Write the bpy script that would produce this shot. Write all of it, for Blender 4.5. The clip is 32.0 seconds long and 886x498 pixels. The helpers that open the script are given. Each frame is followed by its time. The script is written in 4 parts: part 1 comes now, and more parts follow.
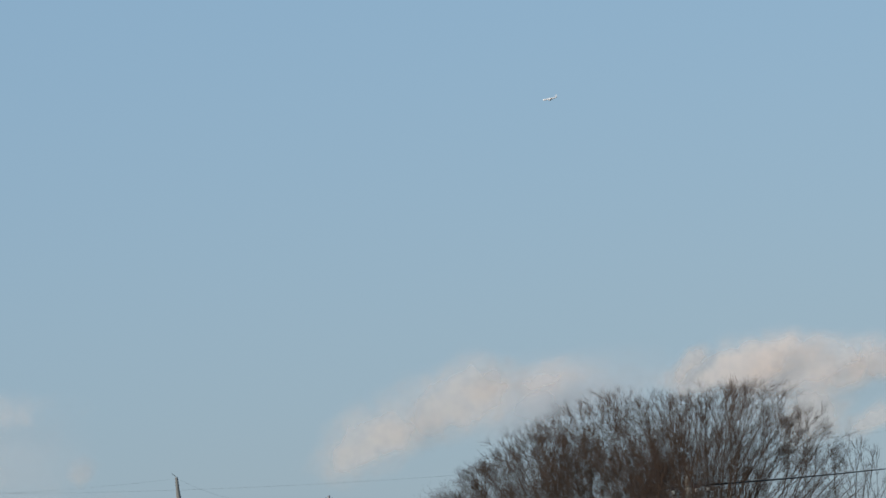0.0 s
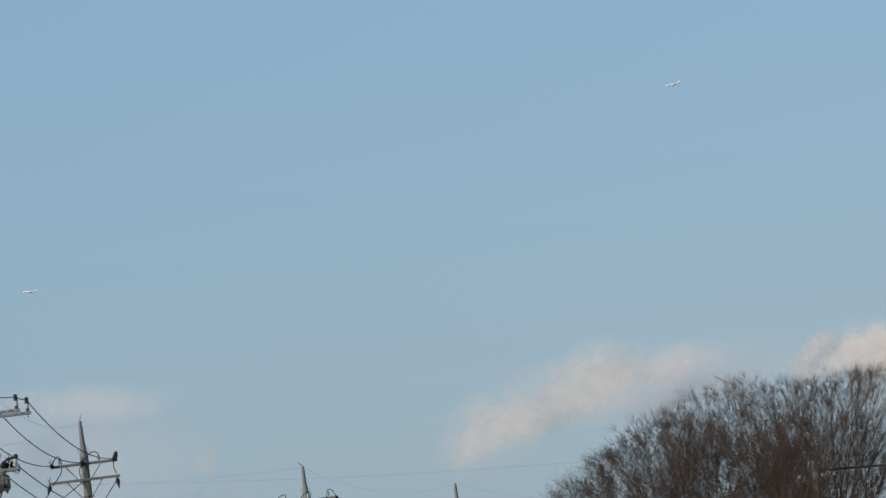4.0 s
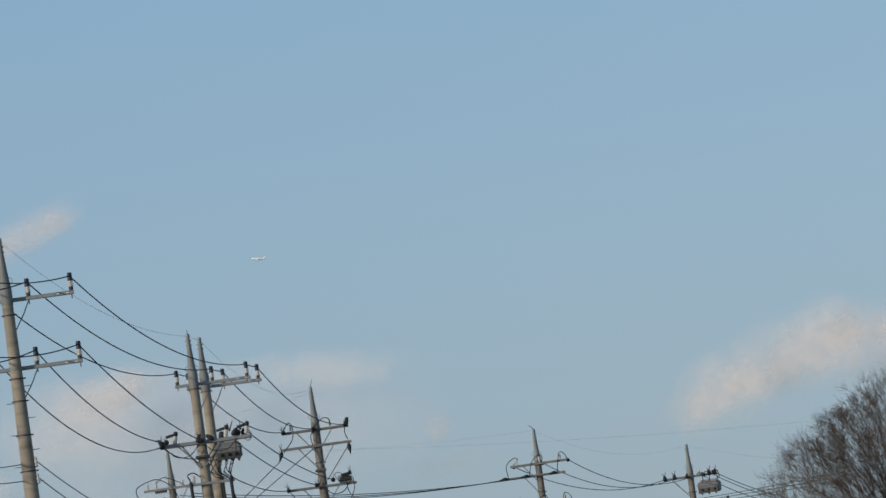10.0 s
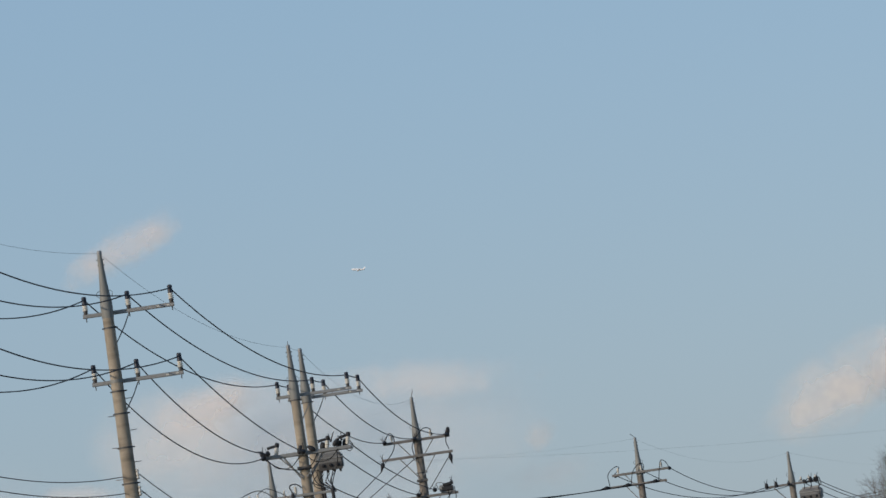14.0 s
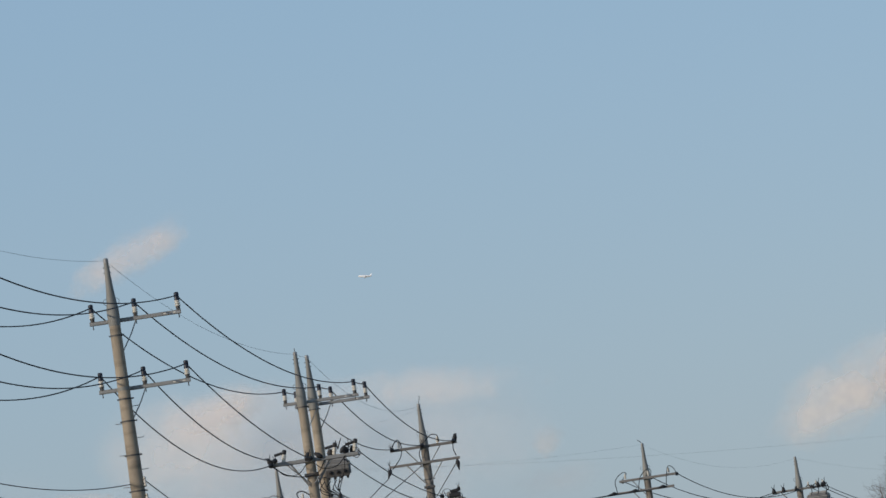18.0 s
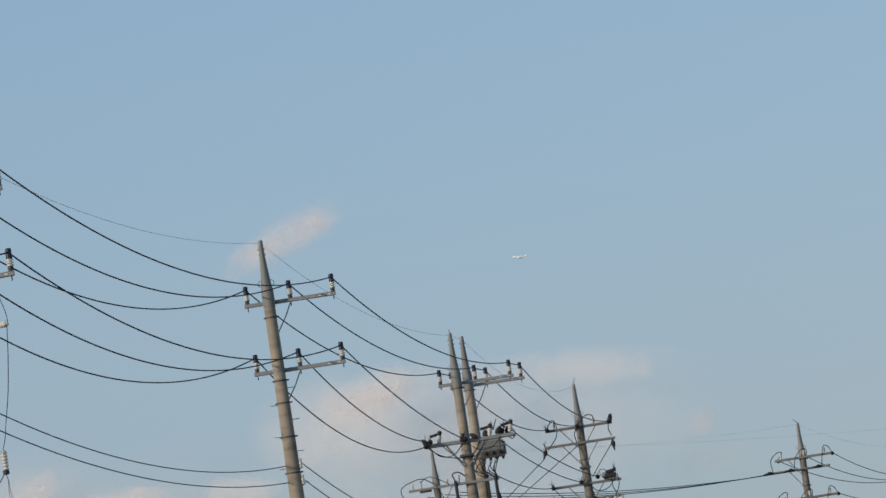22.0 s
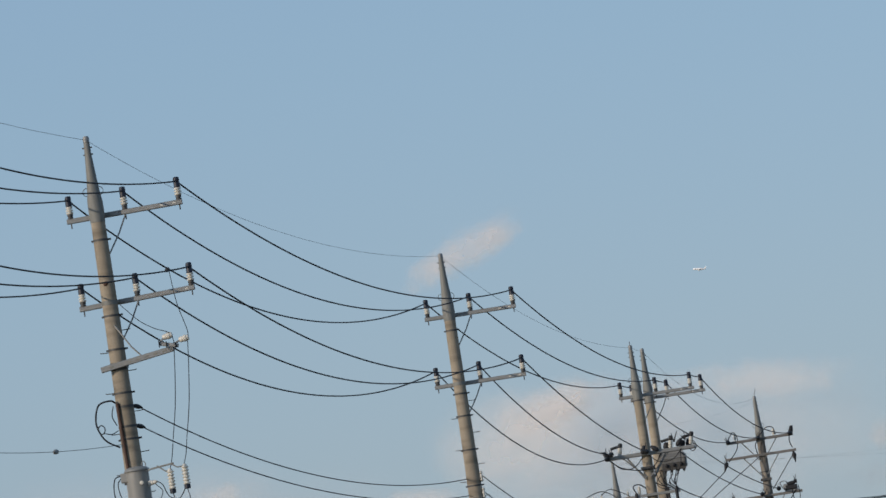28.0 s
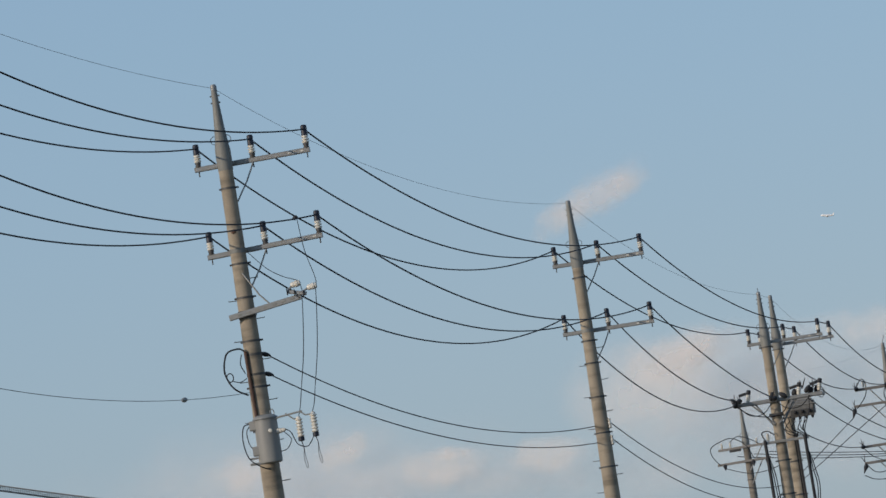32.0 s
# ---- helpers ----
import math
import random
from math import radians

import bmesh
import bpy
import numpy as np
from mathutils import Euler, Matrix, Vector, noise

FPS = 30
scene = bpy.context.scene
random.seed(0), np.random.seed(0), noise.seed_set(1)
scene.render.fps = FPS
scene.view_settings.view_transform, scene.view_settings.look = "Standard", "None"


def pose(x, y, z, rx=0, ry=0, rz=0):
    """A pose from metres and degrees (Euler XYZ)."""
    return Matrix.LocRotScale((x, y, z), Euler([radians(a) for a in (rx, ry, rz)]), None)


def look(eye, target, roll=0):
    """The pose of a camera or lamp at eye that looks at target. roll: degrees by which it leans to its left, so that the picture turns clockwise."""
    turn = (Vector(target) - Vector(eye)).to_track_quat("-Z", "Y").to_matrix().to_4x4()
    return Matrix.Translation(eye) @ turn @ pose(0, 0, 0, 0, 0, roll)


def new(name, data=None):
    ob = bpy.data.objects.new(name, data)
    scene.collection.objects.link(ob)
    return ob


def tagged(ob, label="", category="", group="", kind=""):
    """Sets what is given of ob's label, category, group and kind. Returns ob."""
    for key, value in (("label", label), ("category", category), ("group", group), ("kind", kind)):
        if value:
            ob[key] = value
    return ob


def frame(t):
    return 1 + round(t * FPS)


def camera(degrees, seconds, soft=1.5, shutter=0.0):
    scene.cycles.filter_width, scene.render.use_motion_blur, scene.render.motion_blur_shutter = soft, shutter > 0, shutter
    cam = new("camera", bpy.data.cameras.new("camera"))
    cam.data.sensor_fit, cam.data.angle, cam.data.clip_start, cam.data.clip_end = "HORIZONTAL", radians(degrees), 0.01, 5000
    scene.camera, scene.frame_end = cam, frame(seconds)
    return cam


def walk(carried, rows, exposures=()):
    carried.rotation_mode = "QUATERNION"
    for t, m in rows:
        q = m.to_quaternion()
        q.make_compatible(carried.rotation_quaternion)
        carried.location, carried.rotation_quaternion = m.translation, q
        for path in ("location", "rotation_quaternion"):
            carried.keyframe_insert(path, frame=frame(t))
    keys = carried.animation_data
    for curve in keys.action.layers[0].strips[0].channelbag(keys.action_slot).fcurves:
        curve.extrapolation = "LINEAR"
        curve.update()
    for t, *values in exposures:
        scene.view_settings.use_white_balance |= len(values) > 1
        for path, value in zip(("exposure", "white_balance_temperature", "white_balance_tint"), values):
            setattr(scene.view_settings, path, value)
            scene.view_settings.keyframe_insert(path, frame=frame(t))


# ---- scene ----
# Camera: hand-held at eye height with a long lens, turning where it stands.
cam = camera(6.41, 32.0, soft=1.5)
EYE = Vector((0.0, 0.0, 1.6))


def aim(yaw, pitch, roll):
    a, b = radians(yaw), radians(pitch)
    return look(EYE, EYE + 100 * Vector((math.sin(a) * math.cos(b), math.cos(a) * math.cos(b), math.sin(b))), roll)


# seconds, yaw, pitch, roll in degrees
PATH = [
    (0, 3.1922, 3.7424, -6.406), (0.5, 2.8732, 3.8136, -6.453), (1, 2.6100, 3.8752, -6.422), (1.5, 2.5315, 3.7309, -6.568),
    (2, 2.5302, 3.7578, -6.654), (2.5, 2.4797, 3.4280, -6.691), (4.5, 2.0959, 3.8222, -6.940), (5, 1.7384, 3.6783, -6.976),
    (5.5, 1.4870, 3.9067, -7.005), (6, 1.2700, 3.9473, -7.057), (6.5, 1.1815, 3.9411, -7.101), (7, 1.2246, 3.7237, -7.105),
    (7.5, 1.3295, 3.6382, -7.168), (8, 1.2690, 3.6922, -7.190), (8.5, 1.1881, 3.7202, -7.308), (9, 1.0676, 3.8382, -7.428),
    (9.5, 0.7937, 3.6994, -7.470), (10, 0.6115, 3.6926, -7.568), (10.5, 0.1773, 3.5018, -7.707), (11, 0.1219, 3.6479, -7.693),
    (11.5, 0.0998, 3.6418, -7.761), (12, -0.0228, 3.6965, -7.773), (12.5, -0.0223, 3.9486, -7.907), (13, -0.0556, 3.7656, -7.975),
    (13.5, -0.1075, 3.8149, -7.967), (15.5, -0.0536, 3.9020, -7.977), (16, -0.1275, 3.9213, -7.972), (16.5, -0.1492, 3.8936, -7.978),
    (17, -0.0968, 3.8937, -8.076), (17.5, -0.0846, 3.9275, -8.143), (18, -0.1371, 3.9116, -8.168), (18.5, -0.1859, 3.8118, -8.116),
    (19, -0.0472, 3.6650, -8.099), (19.5, 0.0259, 3.6812, -8.156), (20, -0.0690, 3.7763, -8.122), (20.5, -0.3505, 4.0342, -8.174),
    (21, -0.5647, 4.0269, -8.297), (21.5, -0.9577, 3.9658, -8.315), (22, -1.2658, 3.9344, -8.369), (22.5, -1.1469, 3.7967, -8.396),
    (23, -1.2948, 3.9372, -8.411), (23.5, -1.3144, 4.0903, -8.563), (24, -1.5268, 4.1176, -8.665), (24.5, -1.7070, 4.1900, -8.756),
    (25, -1.8851, 4.0975, -8.758), (25.5, -1.9621, 4.0469, -8.760), (27.5, -2.3466, 4.2815, -8.529), (28, -2.5448, 4.2166, -8.508),
    (28.5, -2.6572, 4.1368, -8.438), (29, -2.6726, 3.9288, -8.387), (29.5, -2.6262, 3.8799, -8.480), (30, -2.7641, 3.9580, -8.455),
    (30.5, -2.9848, 4.0522, -8.549), (31, -3.3428, 4.0926, -8.518), (31.5, -3.4731, 4.0814, -8.607), (32, -3.5189, 3.9770, -8.600),
]
walk(cam, [(t, aim(a, b, r)) for t, a, b, r in PATH], [(0.0, -0.01, 6230, 7), (9.8, -0.01, 6230, 7), (12.0, 0.06, 6500, 10), (32.0, 0.07, 6500, 10)])

# ---- light: late afternoon sun behind the camera's left shoulder ----
SUN_EL, SUN_AZ = 17.0, 236.0
world = bpy.data.worlds.new("sky")
scene.world = world
world.use_nodes = True
wn, wl = world.node_tree.nodes, world.node_tree.links
bg = wn["Background"]
sky = wn.new("ShaderNodeTexSky")
sky.sky_type, sky.sun_disc = "NISHITA", False
sky.sun_elevation, sky.sun_rotation = radians(SUN_EL), radians(SUN_AZ)
sky.air_density, sky.dust_density, sky.ozone_density = 1.0, 0.6, 1.5
haze = wn.new("ShaderNodeVectorMath")
haze.operation = "MULTIPLY"
haze.inputs[1].default_value = (0.715, 0.82, 1.17)
wl.new(sky.outputs[0], haze.inputs[0])
veil = wn.new("ShaderNodeMix")
veil.data_type = "RGBA"
veil.inputs[0].default_value = 0.4
# the haze turns from mauve near the ground to a clearer blue above
where, up, high = wn.new("ShaderNodeTexCoord"), wn.new("ShaderNodeSeparateXYZ"), wn.new("ShaderNodeMapRange")
wl.new(where.outputs["Generated"], up.inputs[0])
wl.new(up.outputs["Z"], high.inputs[0])
high.inputs["From Min"].default_value, high.inputs["From Max"].default_value = 0.03, 0.10
tone = wn.new("ShaderNodeMix")
tone.data_type = "RGBA"
tone.inputs[6].default_value, tone.inputs[7].default_value = (2.90, 3.83, 5.12, 1), (2.86, 4.20, 4.86, 1)
wl.new(high.outputs[0], tone.inputs[0])
wl.new(tone.outputs[2], veil.inputs[7])
wl.new(haze.outputs[0], veil.inputs[6])
wl.new(veil.outputs[2], bg.inputs[0])
bg.inputs[1].default_value = 0.1
sun = new("sun", bpy.data.lights.new("sun", "SUN"))
sun.data.energy, sun.data.angle, sun.data.color = 2.3, radians(0.5), (1.0, 0.85, 0.68)
sun.matrix_world = look((math.sin(radians(SUN_AZ)) * math.cos(radians(SUN_EL)), math.cos(radians(SUN_AZ)) * math.cos(radians(SUN_EL)), math.sin(radians(SUN_EL))), (0, 0, 0))


# ---- materials ----
def material(name, base, rough=0.7, metal=0.0, vary=0.15, scale=6.0, fine=60.0, bump=0.15, streak=0.0, rings=0.0):
    """A painted, cast or galvanised surface: base colour with blotches, fine grain, streaks and relief."""
    m = bpy.data.materials.new(name)
    m.use_nodes = True
    n, l = m.node_tree.nodes, m.node_tree.links
    b = n["Principled BSDF"]
    co = n.new("ShaderNodeTexCoord")
    big, small = n.new("ShaderNodeTexNoise"), n.new("ShaderNodeTexNoise")
    big.inputs["Scale"].default_value, small.inputs["Scale"].default_value = scale, fine
    big.inputs["Detail"].default_value, small.inputs["Detail"].default_value = 6, 3
    mp = n.new("ShaderNodeMapping")
    mp.inputs["Scale"].default_value = (1, 1, 1 if streak == 0 else streak)
    l.new(co.outputs["Object"], mp.inputs[0])
    l.new(mp.outputs[0], big.inputs["Vector"])
    l.new(co.outputs["Object"], small.inputs["Vector"])
    info = n.new("ShaderNodeObjectInfo")
    add = n.new("ShaderNodeMath")
    add.operation = "MULTIPLY_ADD"
    l.new(small.outputs["Fac"], add.inputs[0])
    add.inputs[1].default_value = 0.4
    l.new(big.outputs["Fac"], add.inputs[2])
    add2 = n.new("ShaderNodeMath")
    add2.operation = "MULTIPLY_ADD"
    l.new(info.outputs["Random"], add2.inputs[0])
    add2.inputs[1].default_value = 0.3
    l.new(add.outputs[0], add2.inputs[2])
    ramp = n.new("ShaderNodeMapRange")
    ramp.inputs["From Min"].default_value, ramp.inputs["From Max"].default_value = 0.35, 1.35
    ramp.inputs["To Min"].default_value, ramp.inputs["To Max"].default_value = 1 - vary, 1 + vary
    l.new(add2.outputs[0], ramp.inputs[0])
    mul = n.new("ShaderNodeVectorMath")
    mul.operation = "SCALE"
    mul.inputs[0].default_value = base
    shade = ramp.outputs[0]
    if rings:
        # damp stains that run round the body in uneven rings
        flat, round_about, band, keep = n.new("ShaderNodeMapping"), n.new("ShaderNodeTexNoise"), n.new("ShaderNodeMapRange"), n.new("ShaderNodeMath")
        flat.inputs["Scale"].default_value = (0.9, 0.9, 3.4)
        round_about.inputs["Scale"].default_value, round_about.inputs["Detail"].default_value = 1.0, 4
        l.new(co.outputs["Object"], flat.inputs[0])
        l.new(flat.outputs[0], round_about.inputs["Vector"])
        band.inputs["From Min"].default_value, band.inputs["From Max"].default_value = 0.5, 0.66
        band.inputs["To Min"].default_value, band.inputs["To Max"].default_value = 1.0, 1.0 - rings
        l.new(round_about.outputs["Fac"], band.inputs[0])
        keep.operation = "MULTIPLY"
        l.new(shade, keep.inputs[0])
        l.new(band.outputs[0], keep.inputs[1])
        shade = keep.outputs[0]
    l.new(shade, mul.inputs["Scale"])
    l.new(mul.outputs[0], b.inputs["Base Color"])
    b.inputs["Roughness"].default_value, b.inputs["Metallic"].default_value = rough, metal
    if bump:
        bp = n.new("ShaderNodeBump")
        bp.inputs["Strength"].default_value, bp.inputs["Distance"].default_value = bump, 0.01
        l.new(small.outputs["Fac"], bp.inputs["Height"])
        l.new(bp.outputs[0], b.inputs["Normal"])
    return m


CONCRETE = material("weathered concrete", (0.325, 0.275, 0.207), 0.85, vary=0.48, scale=3.4, fine=40, streak=0.35, bump=0.45, rings=0.4)
# darker concrete for the far poles; the shade on H's shaft is in this colour
DARK_CONCRETE = material("darker concrete", (0.215, 0.19, 0.158), 0.9, vary=0.5, scale=3.0, fine=36, streak=0.3, bump=0.45, rings=0.4)
SLEEVE = material("galvanised pole sleeve", (0.235, 0.235, 0.215), 0.65, 0.1, vary=0.35, scale=7, streak=0.12)
STEEL = material("galvanised steel", (0.27, 0.275, 0.27), 0.55, 0.35, vary=0.2, scale=5)
# darker steel for the far arms, with the shade on H's arm put into it
DARK_STEEL = material("darker steel", (0.175, 0.168, 0.158), 0.7, 0.2, vary=0.35, scale=4)
BAND = material("dull steel band", (0.09, 0.088, 0.085), 0.6, 0.4, vary=0.25)
PORCELAIN = material("white porcelain", (0.68, 0.65, 0.57), 0.3, vary=0.08, bump=0.0)
CAP = material("black polymer cap", (0.013, 0.018, 0.034), 0.5, vary=0.3)
DARK = material("dark polymer cover", (0.016, 0.017, 0.02), 0.65, vary=0.4)
CABLE = material("black covered conductor", (0.009, 0.012, 0.017), 0.75, vary=0.3)
BARE = material("bare stranded wire", (0.07, 0.072, 0.075), 0.5, 0.5, vary=0.2)
GREY = material("grey enamel paint", (0.275, 0.275, 0.26), 0.5, vary=0.26, scale=3, streak=0.4, bump=0.05)
BOX_GREY = material("weathered grey tank paint", (0.15, 0.152, 0.15), 0.6, vary=0.3, scale=5, streak=0.4, bump=0.05)
BROWN = material("rusty brown conduit", (0.10, 0.052, 0.035), 0.7, vary=0.35)
BARK = material("grey brown bark", (0.055, 0.043, 0.036), 0.9, vary=0.35, scale=1.2, fine=20, bump=0.4)
TWIG = material("reddish brown twigs", (0.102, 0.067, 0.048), 0.9, vary=0.45, scale=0.35, fine=3, bump=0.0)
PALE_TWIG = material("pale grey twigs", (0.15, 0.122, 0.098), 0.9, vary=0.35, scale=0.4, fine=3, bump=0.0)
NEEDLE = material("dark green needles", (0.009, 0.018, 0.014), 0.95, vary=0.5, scale=1.0, fine=8, bump=0.0)
NEEDLE.node_tree.nodes["Principled BSDF"].inputs["Specular IOR Level"].default_value = 0.1
GROUND = material("dry winter ground", (0.16, 0.14, 0.095), 0.95, vary=0.4, scale=0.05, fine=2.0, bump=0.4)
WHITE = material("white aircraft paint", (0.96, 0.96, 0.95), 0.25, vary=0.03, bump=0.0)
GLASS = material("lamp glass", (0.45, 0.46, 0.45), 0.15, vary=0.05, bump=0.0)


# ---- mesh building ----
class Shape:
    """Collects vertices and faces of one mesh."""

    def __init__(self):
        self.v, self.f = [], []

    def add(self, verts, faces, m=None):
        k = len(self.v)
        self.v += [tuple(m @ Vector(p)) for p in verts] if m else [tuple(p) for p in verts]
        self.f += [tuple(i + k for i in q) for q in faces]
        return self

    def lathe(self, profile, sides=16, m=None):
        """A turned body from rows of (radius, height), closed at both ends."""
        vs, fs = [], []
        for r, z in profile:
            vs += [(r * math.cos(2 * math.pi * i / sides), r * math.sin(2 * math.pi * i / sides), z) for i in range(sides)]
        for j in range(len(profile) - 1):
            for i in range(sides):
                k = (i + 1) % sides
                fs.append((j * sides + i, j * sides + k, (j + 1) * sides + k, (j + 1) * sides + i))
        fs.append(tuple(range(sides - 1, -1, -1)))
        fs.append(tuple((len(profile) - 1) * sides + i for i in range(sides)))
        return self.add(vs, fs, m)

    def box(self, x0, x1, y0, y1, z0, z1, c=0.012, m=None):
        """A block whose four long edges (along x) are cut off by c."""
        c = min(c, 0.45 * (y1 - y0), 0.45 * (z1 - z0))
        ring = [(y0 + c, z0), (y1 - c, z0), (y1, z0 + c), (y1, z1 - c), (y1 - c, z1), (y0 + c, z1), (y0, z1 - c), (y0, z0 + c)]
        vs = [(x, y, z) for x in (x0, x1) for y, z in ring]
        fs = [(i, i + 8, (i + 1) % 8 + 8, (i + 1) % 8) for i in range(8)] + [tuple(range(8)), tuple(range(15, 7, -1))]
        return self.add(vs, fs, m)

    def tube(self, pts, r, sides=6, r_end=None):
        """A round bar or cable along points."""
        pts = [Vector(p) for p in pts]
        vs, fs, up = [], [], Vector((0.13, 0.21, 0.97))
        for i, p in enumerate(pts):
            t = (pts[min(i + 1, len(pts) - 1)] - pts[max(i - 1, 0)]).normalized()
            side = t.cross(up)
            side = side.normalized() if side.length > 0.05 else t.cross(Vector((1, 0.1, 0))).normalized()
            nor = side.cross(t)
            rr = r if r_end is None else r + (r_end - r) * i / (len(pts) - 1)
            for k in range(sides):
                a = 2 * math.pi * k / sides
                vs.append(p + rr * (math.cos(a) * side + math.sin(a) * nor))
        for i in range(len(pts) - 1):
            for k in range(sides):
                q = (k + 1) % sides
                fs.append((i * sides + k, i * sides + q, (i + 1) * sides + q, (i + 1) * sides + k))
        fs.append(tuple(range(sides - 1, -1, -1)))
        fs.append(tuple((len(pts) - 1) * sides + k for k in range(sides)))
        return self.add(vs, fs)

    def mesh(self, name, mat, smooth=True):
        me = bpy.data.meshes.new(name)
        me.from_pydata(self.v, [], self.f)
        me.materials.append(mat)
        if smooth:
            me.shade_smooth()
            me.set_sharp_from_angle(angle=radians(40))
        me.update()
        return me


def part(name, shape, mat, parent, label="", m=None, category=""):
    """One mesh object under a thing or a part (or at top level)."""
    me = shape if isinstance(shape, bpy.types.Mesh) else shape.mesh(name, mat)
    ob = new(name, me)
    if parent:
        ob.parent = parent
    if m:
        ob.matrix_local = m
    return tagged(ob, label, category)


def thing(name, label, category, m, group="", kind=""):
    ob = new(name)
    ob.empty_display_size = 0.3
    ob.matrix_world = m
    return tagged(ob, label, category, group, kind)


def bez(*pts, n=12):
    """A smooth line through points (Catmull-Rom)."""
    p = [Vector(q) for q in pts]
    p = [2 * p[0] - p[1]] + p + [2 * p[-1] - p[-2]]
    out = []
    for i in range(1, len(p) - 2):
        for k in range(n):
            t = k / n
            out.append(0.5 * (2 * p[i] + (p[i + 1] - p[i - 1]) * t + (2 * p[i - 1] - 5 * p[i] + 4 * p[i + 1] - p[i + 2]) * t * t + (3 * p[i] - p[i - 1] - 3 * p[i + 1] + p[i + 2]) * t ** 3))
    return out + [p[-2]]


def turn_to(d, at):
    """A pose at a point whose z axis runs along d."""
    return Matrix.Translation(at) @ Vector(d).to_track_quat("Z", "Y").to_matrix().to_4x4()


# shared pieces of line hardware
INSULATOR = Shape().lathe([(0.05, 0.10), (0.07, 0.105), (0.076, 0.115), (0.076, 0.138), (0.044, 0.146), (0.044, 0.160), (0.076, 0.165), (0.078, 0.19), (0.044, 0.2), (0.044, 0.214), (0.072, 0.219), (0.072, 0.25), (0.05, 0.265)], 14).mesh("insulator", PORCELAIN)
CAP_MESH = Shape().lathe([(0.058, 0.252), (0.067, 0.262), (0.067, 0.355), (0.061, 0.368), (0.061, 0.388), (0.066, 0.40), (0.064, 0.45), (0.054, 0.47), (0.03, 0.478)], 14).mesh("cap", CAP)
STUD_MESH = Shape().lathe([(0.014, -0.2), (0.014, -0.01), (0.06, 0.0), (0.062, 0.03), (0.05, 0.042), (0.05, 0.055), (0.063, 0.06), (0.063, 0.085), (0.05, 0.105)], 10).mesh("stud", BAND)
POST = Shape().lathe([(0.03, 0), (0.03, 0.03), (0.055, 0.05), (0.04, 0.07), (0.06, 0.1), (0.04, 0.12), (0.058, 0.15), (0.04, 0.17), (0.05, 0.2), (0.03, 0.24), (0.02, 0.26)], 10).mesh("post_insulator", PORCELAIN)
STRAIN = Shape().lathe([(0.02, 0), (0.03, 0.06), (0.075, 0.10), (0.09, 0.17), (0.075, 0.24), (0.05, 0.30), (0.025, 0.42), (0.016, 0.46)], 10).mesh("strain_insulator", DARK)
HORN = Shape().tube([(0, 0, 0), (0.02, 0, 0.1), (0.05, 0, 0.22)], 0.016, 5, 0.008).tube([(0, 0, 0), (-0.03, 0, 0.08), (-0.06, 0, 0.17)], 0.016, 5, 0.008).mesh("arcing_horn", DARK)
PEG = Shape().tube([(0, -0.15, 0), (0, -0.335, 0.004), (0, -0.34, 0.022)], 0.0095, 5).mesh("step_bolt", BAND)


def shaft_radius(z):
    return 0.292 - 0.0098 * z


def utility_pole(x, y, yaw, top, label, pegs=(5.0, 12.5), bands=(14.3, 12.4, 11.4, 10.4), mat=None):
    """A tapered concrete pole with a slim steel sleeve on its head, bands and step bolts."""
    root = thing("utility_pole", label, "utility pole", pose(x, y, 0, 0, 0, yaw), "poles of the power line")
    neck = top - 1.75
    part("shaft", Shape().lathe([(shaft_radius(0), -0.3), (shaft_radius(0), 0)] + [(shaft_radius(z), z) for z in (3, 6, 9, 11, 13)] + [(shaft_radius(neck), neck + 0.4)], 20), mat or CONCRETE, root)
    r = shaft_radius(neck)
    part("sleeve", Shape().lathe([(r + 0.012, neck - 0.02), (r + 0.02, neck + 0.22), (r + 0.016, neck + 0.42), (r - 0.004, neck + 0.55), (0.108, top - 0.88), (0.072, top - 0.37), (0.06, top - 0.06), (0.056, top)], 18), SLEEVE, root, "tapered grey steel sleeve on the pole head")
    head = Shape().lathe([(0.066, top - 0.1), (0.068, top - 0.02), (0.05, top + 0.02)], 12)
    part("head_clamp", head, STEEL, root)
    for dz in (0.22, 0.36):
        part("head_bolt", Shape().box(-0.1, 0.1, -0.015, 0.015, top - dz - 0.015, top - dz + 0.015, 0.004), BAND, root)
    for sgn in (-1, 1):
        part("wire_loop", Shape().tube([(sgn * (r * 0.85 + 0.09 * math.sin(a)), -0.05, neck + 0.62 + 0.085 * math.cos(a)) for a in [0.3 * k for k in range(11)]], 0.008, 5), BARE, root)
    for z in bands:
        rr = shaft_radius(z) + 0.008
        s = Shape().lathe([(rr, z - 0.022), (rr, z + 0.022)], 18)
        s.box(rr - 0.01, rr + 0.06, -0.02, 0.02, z - 0.02, z + 0.02).box(-rr - 0.035, -rr + 0.01, -0.02, 0.02, z - 0.02, z + 0.02)
        part("band", s, BAND, root)
    z, k = pegs[0], 0
    while z < pegs[1]:
        part("step_bolt", PEG, None, root, m=pose(0, 0, z, 0, 0, 95 if k % 2 else -85) @ Matrix.Translation((0, 0.17 - shaft_radius(z), 0)))
        z, k = z + 0.42, k + 1
    return root


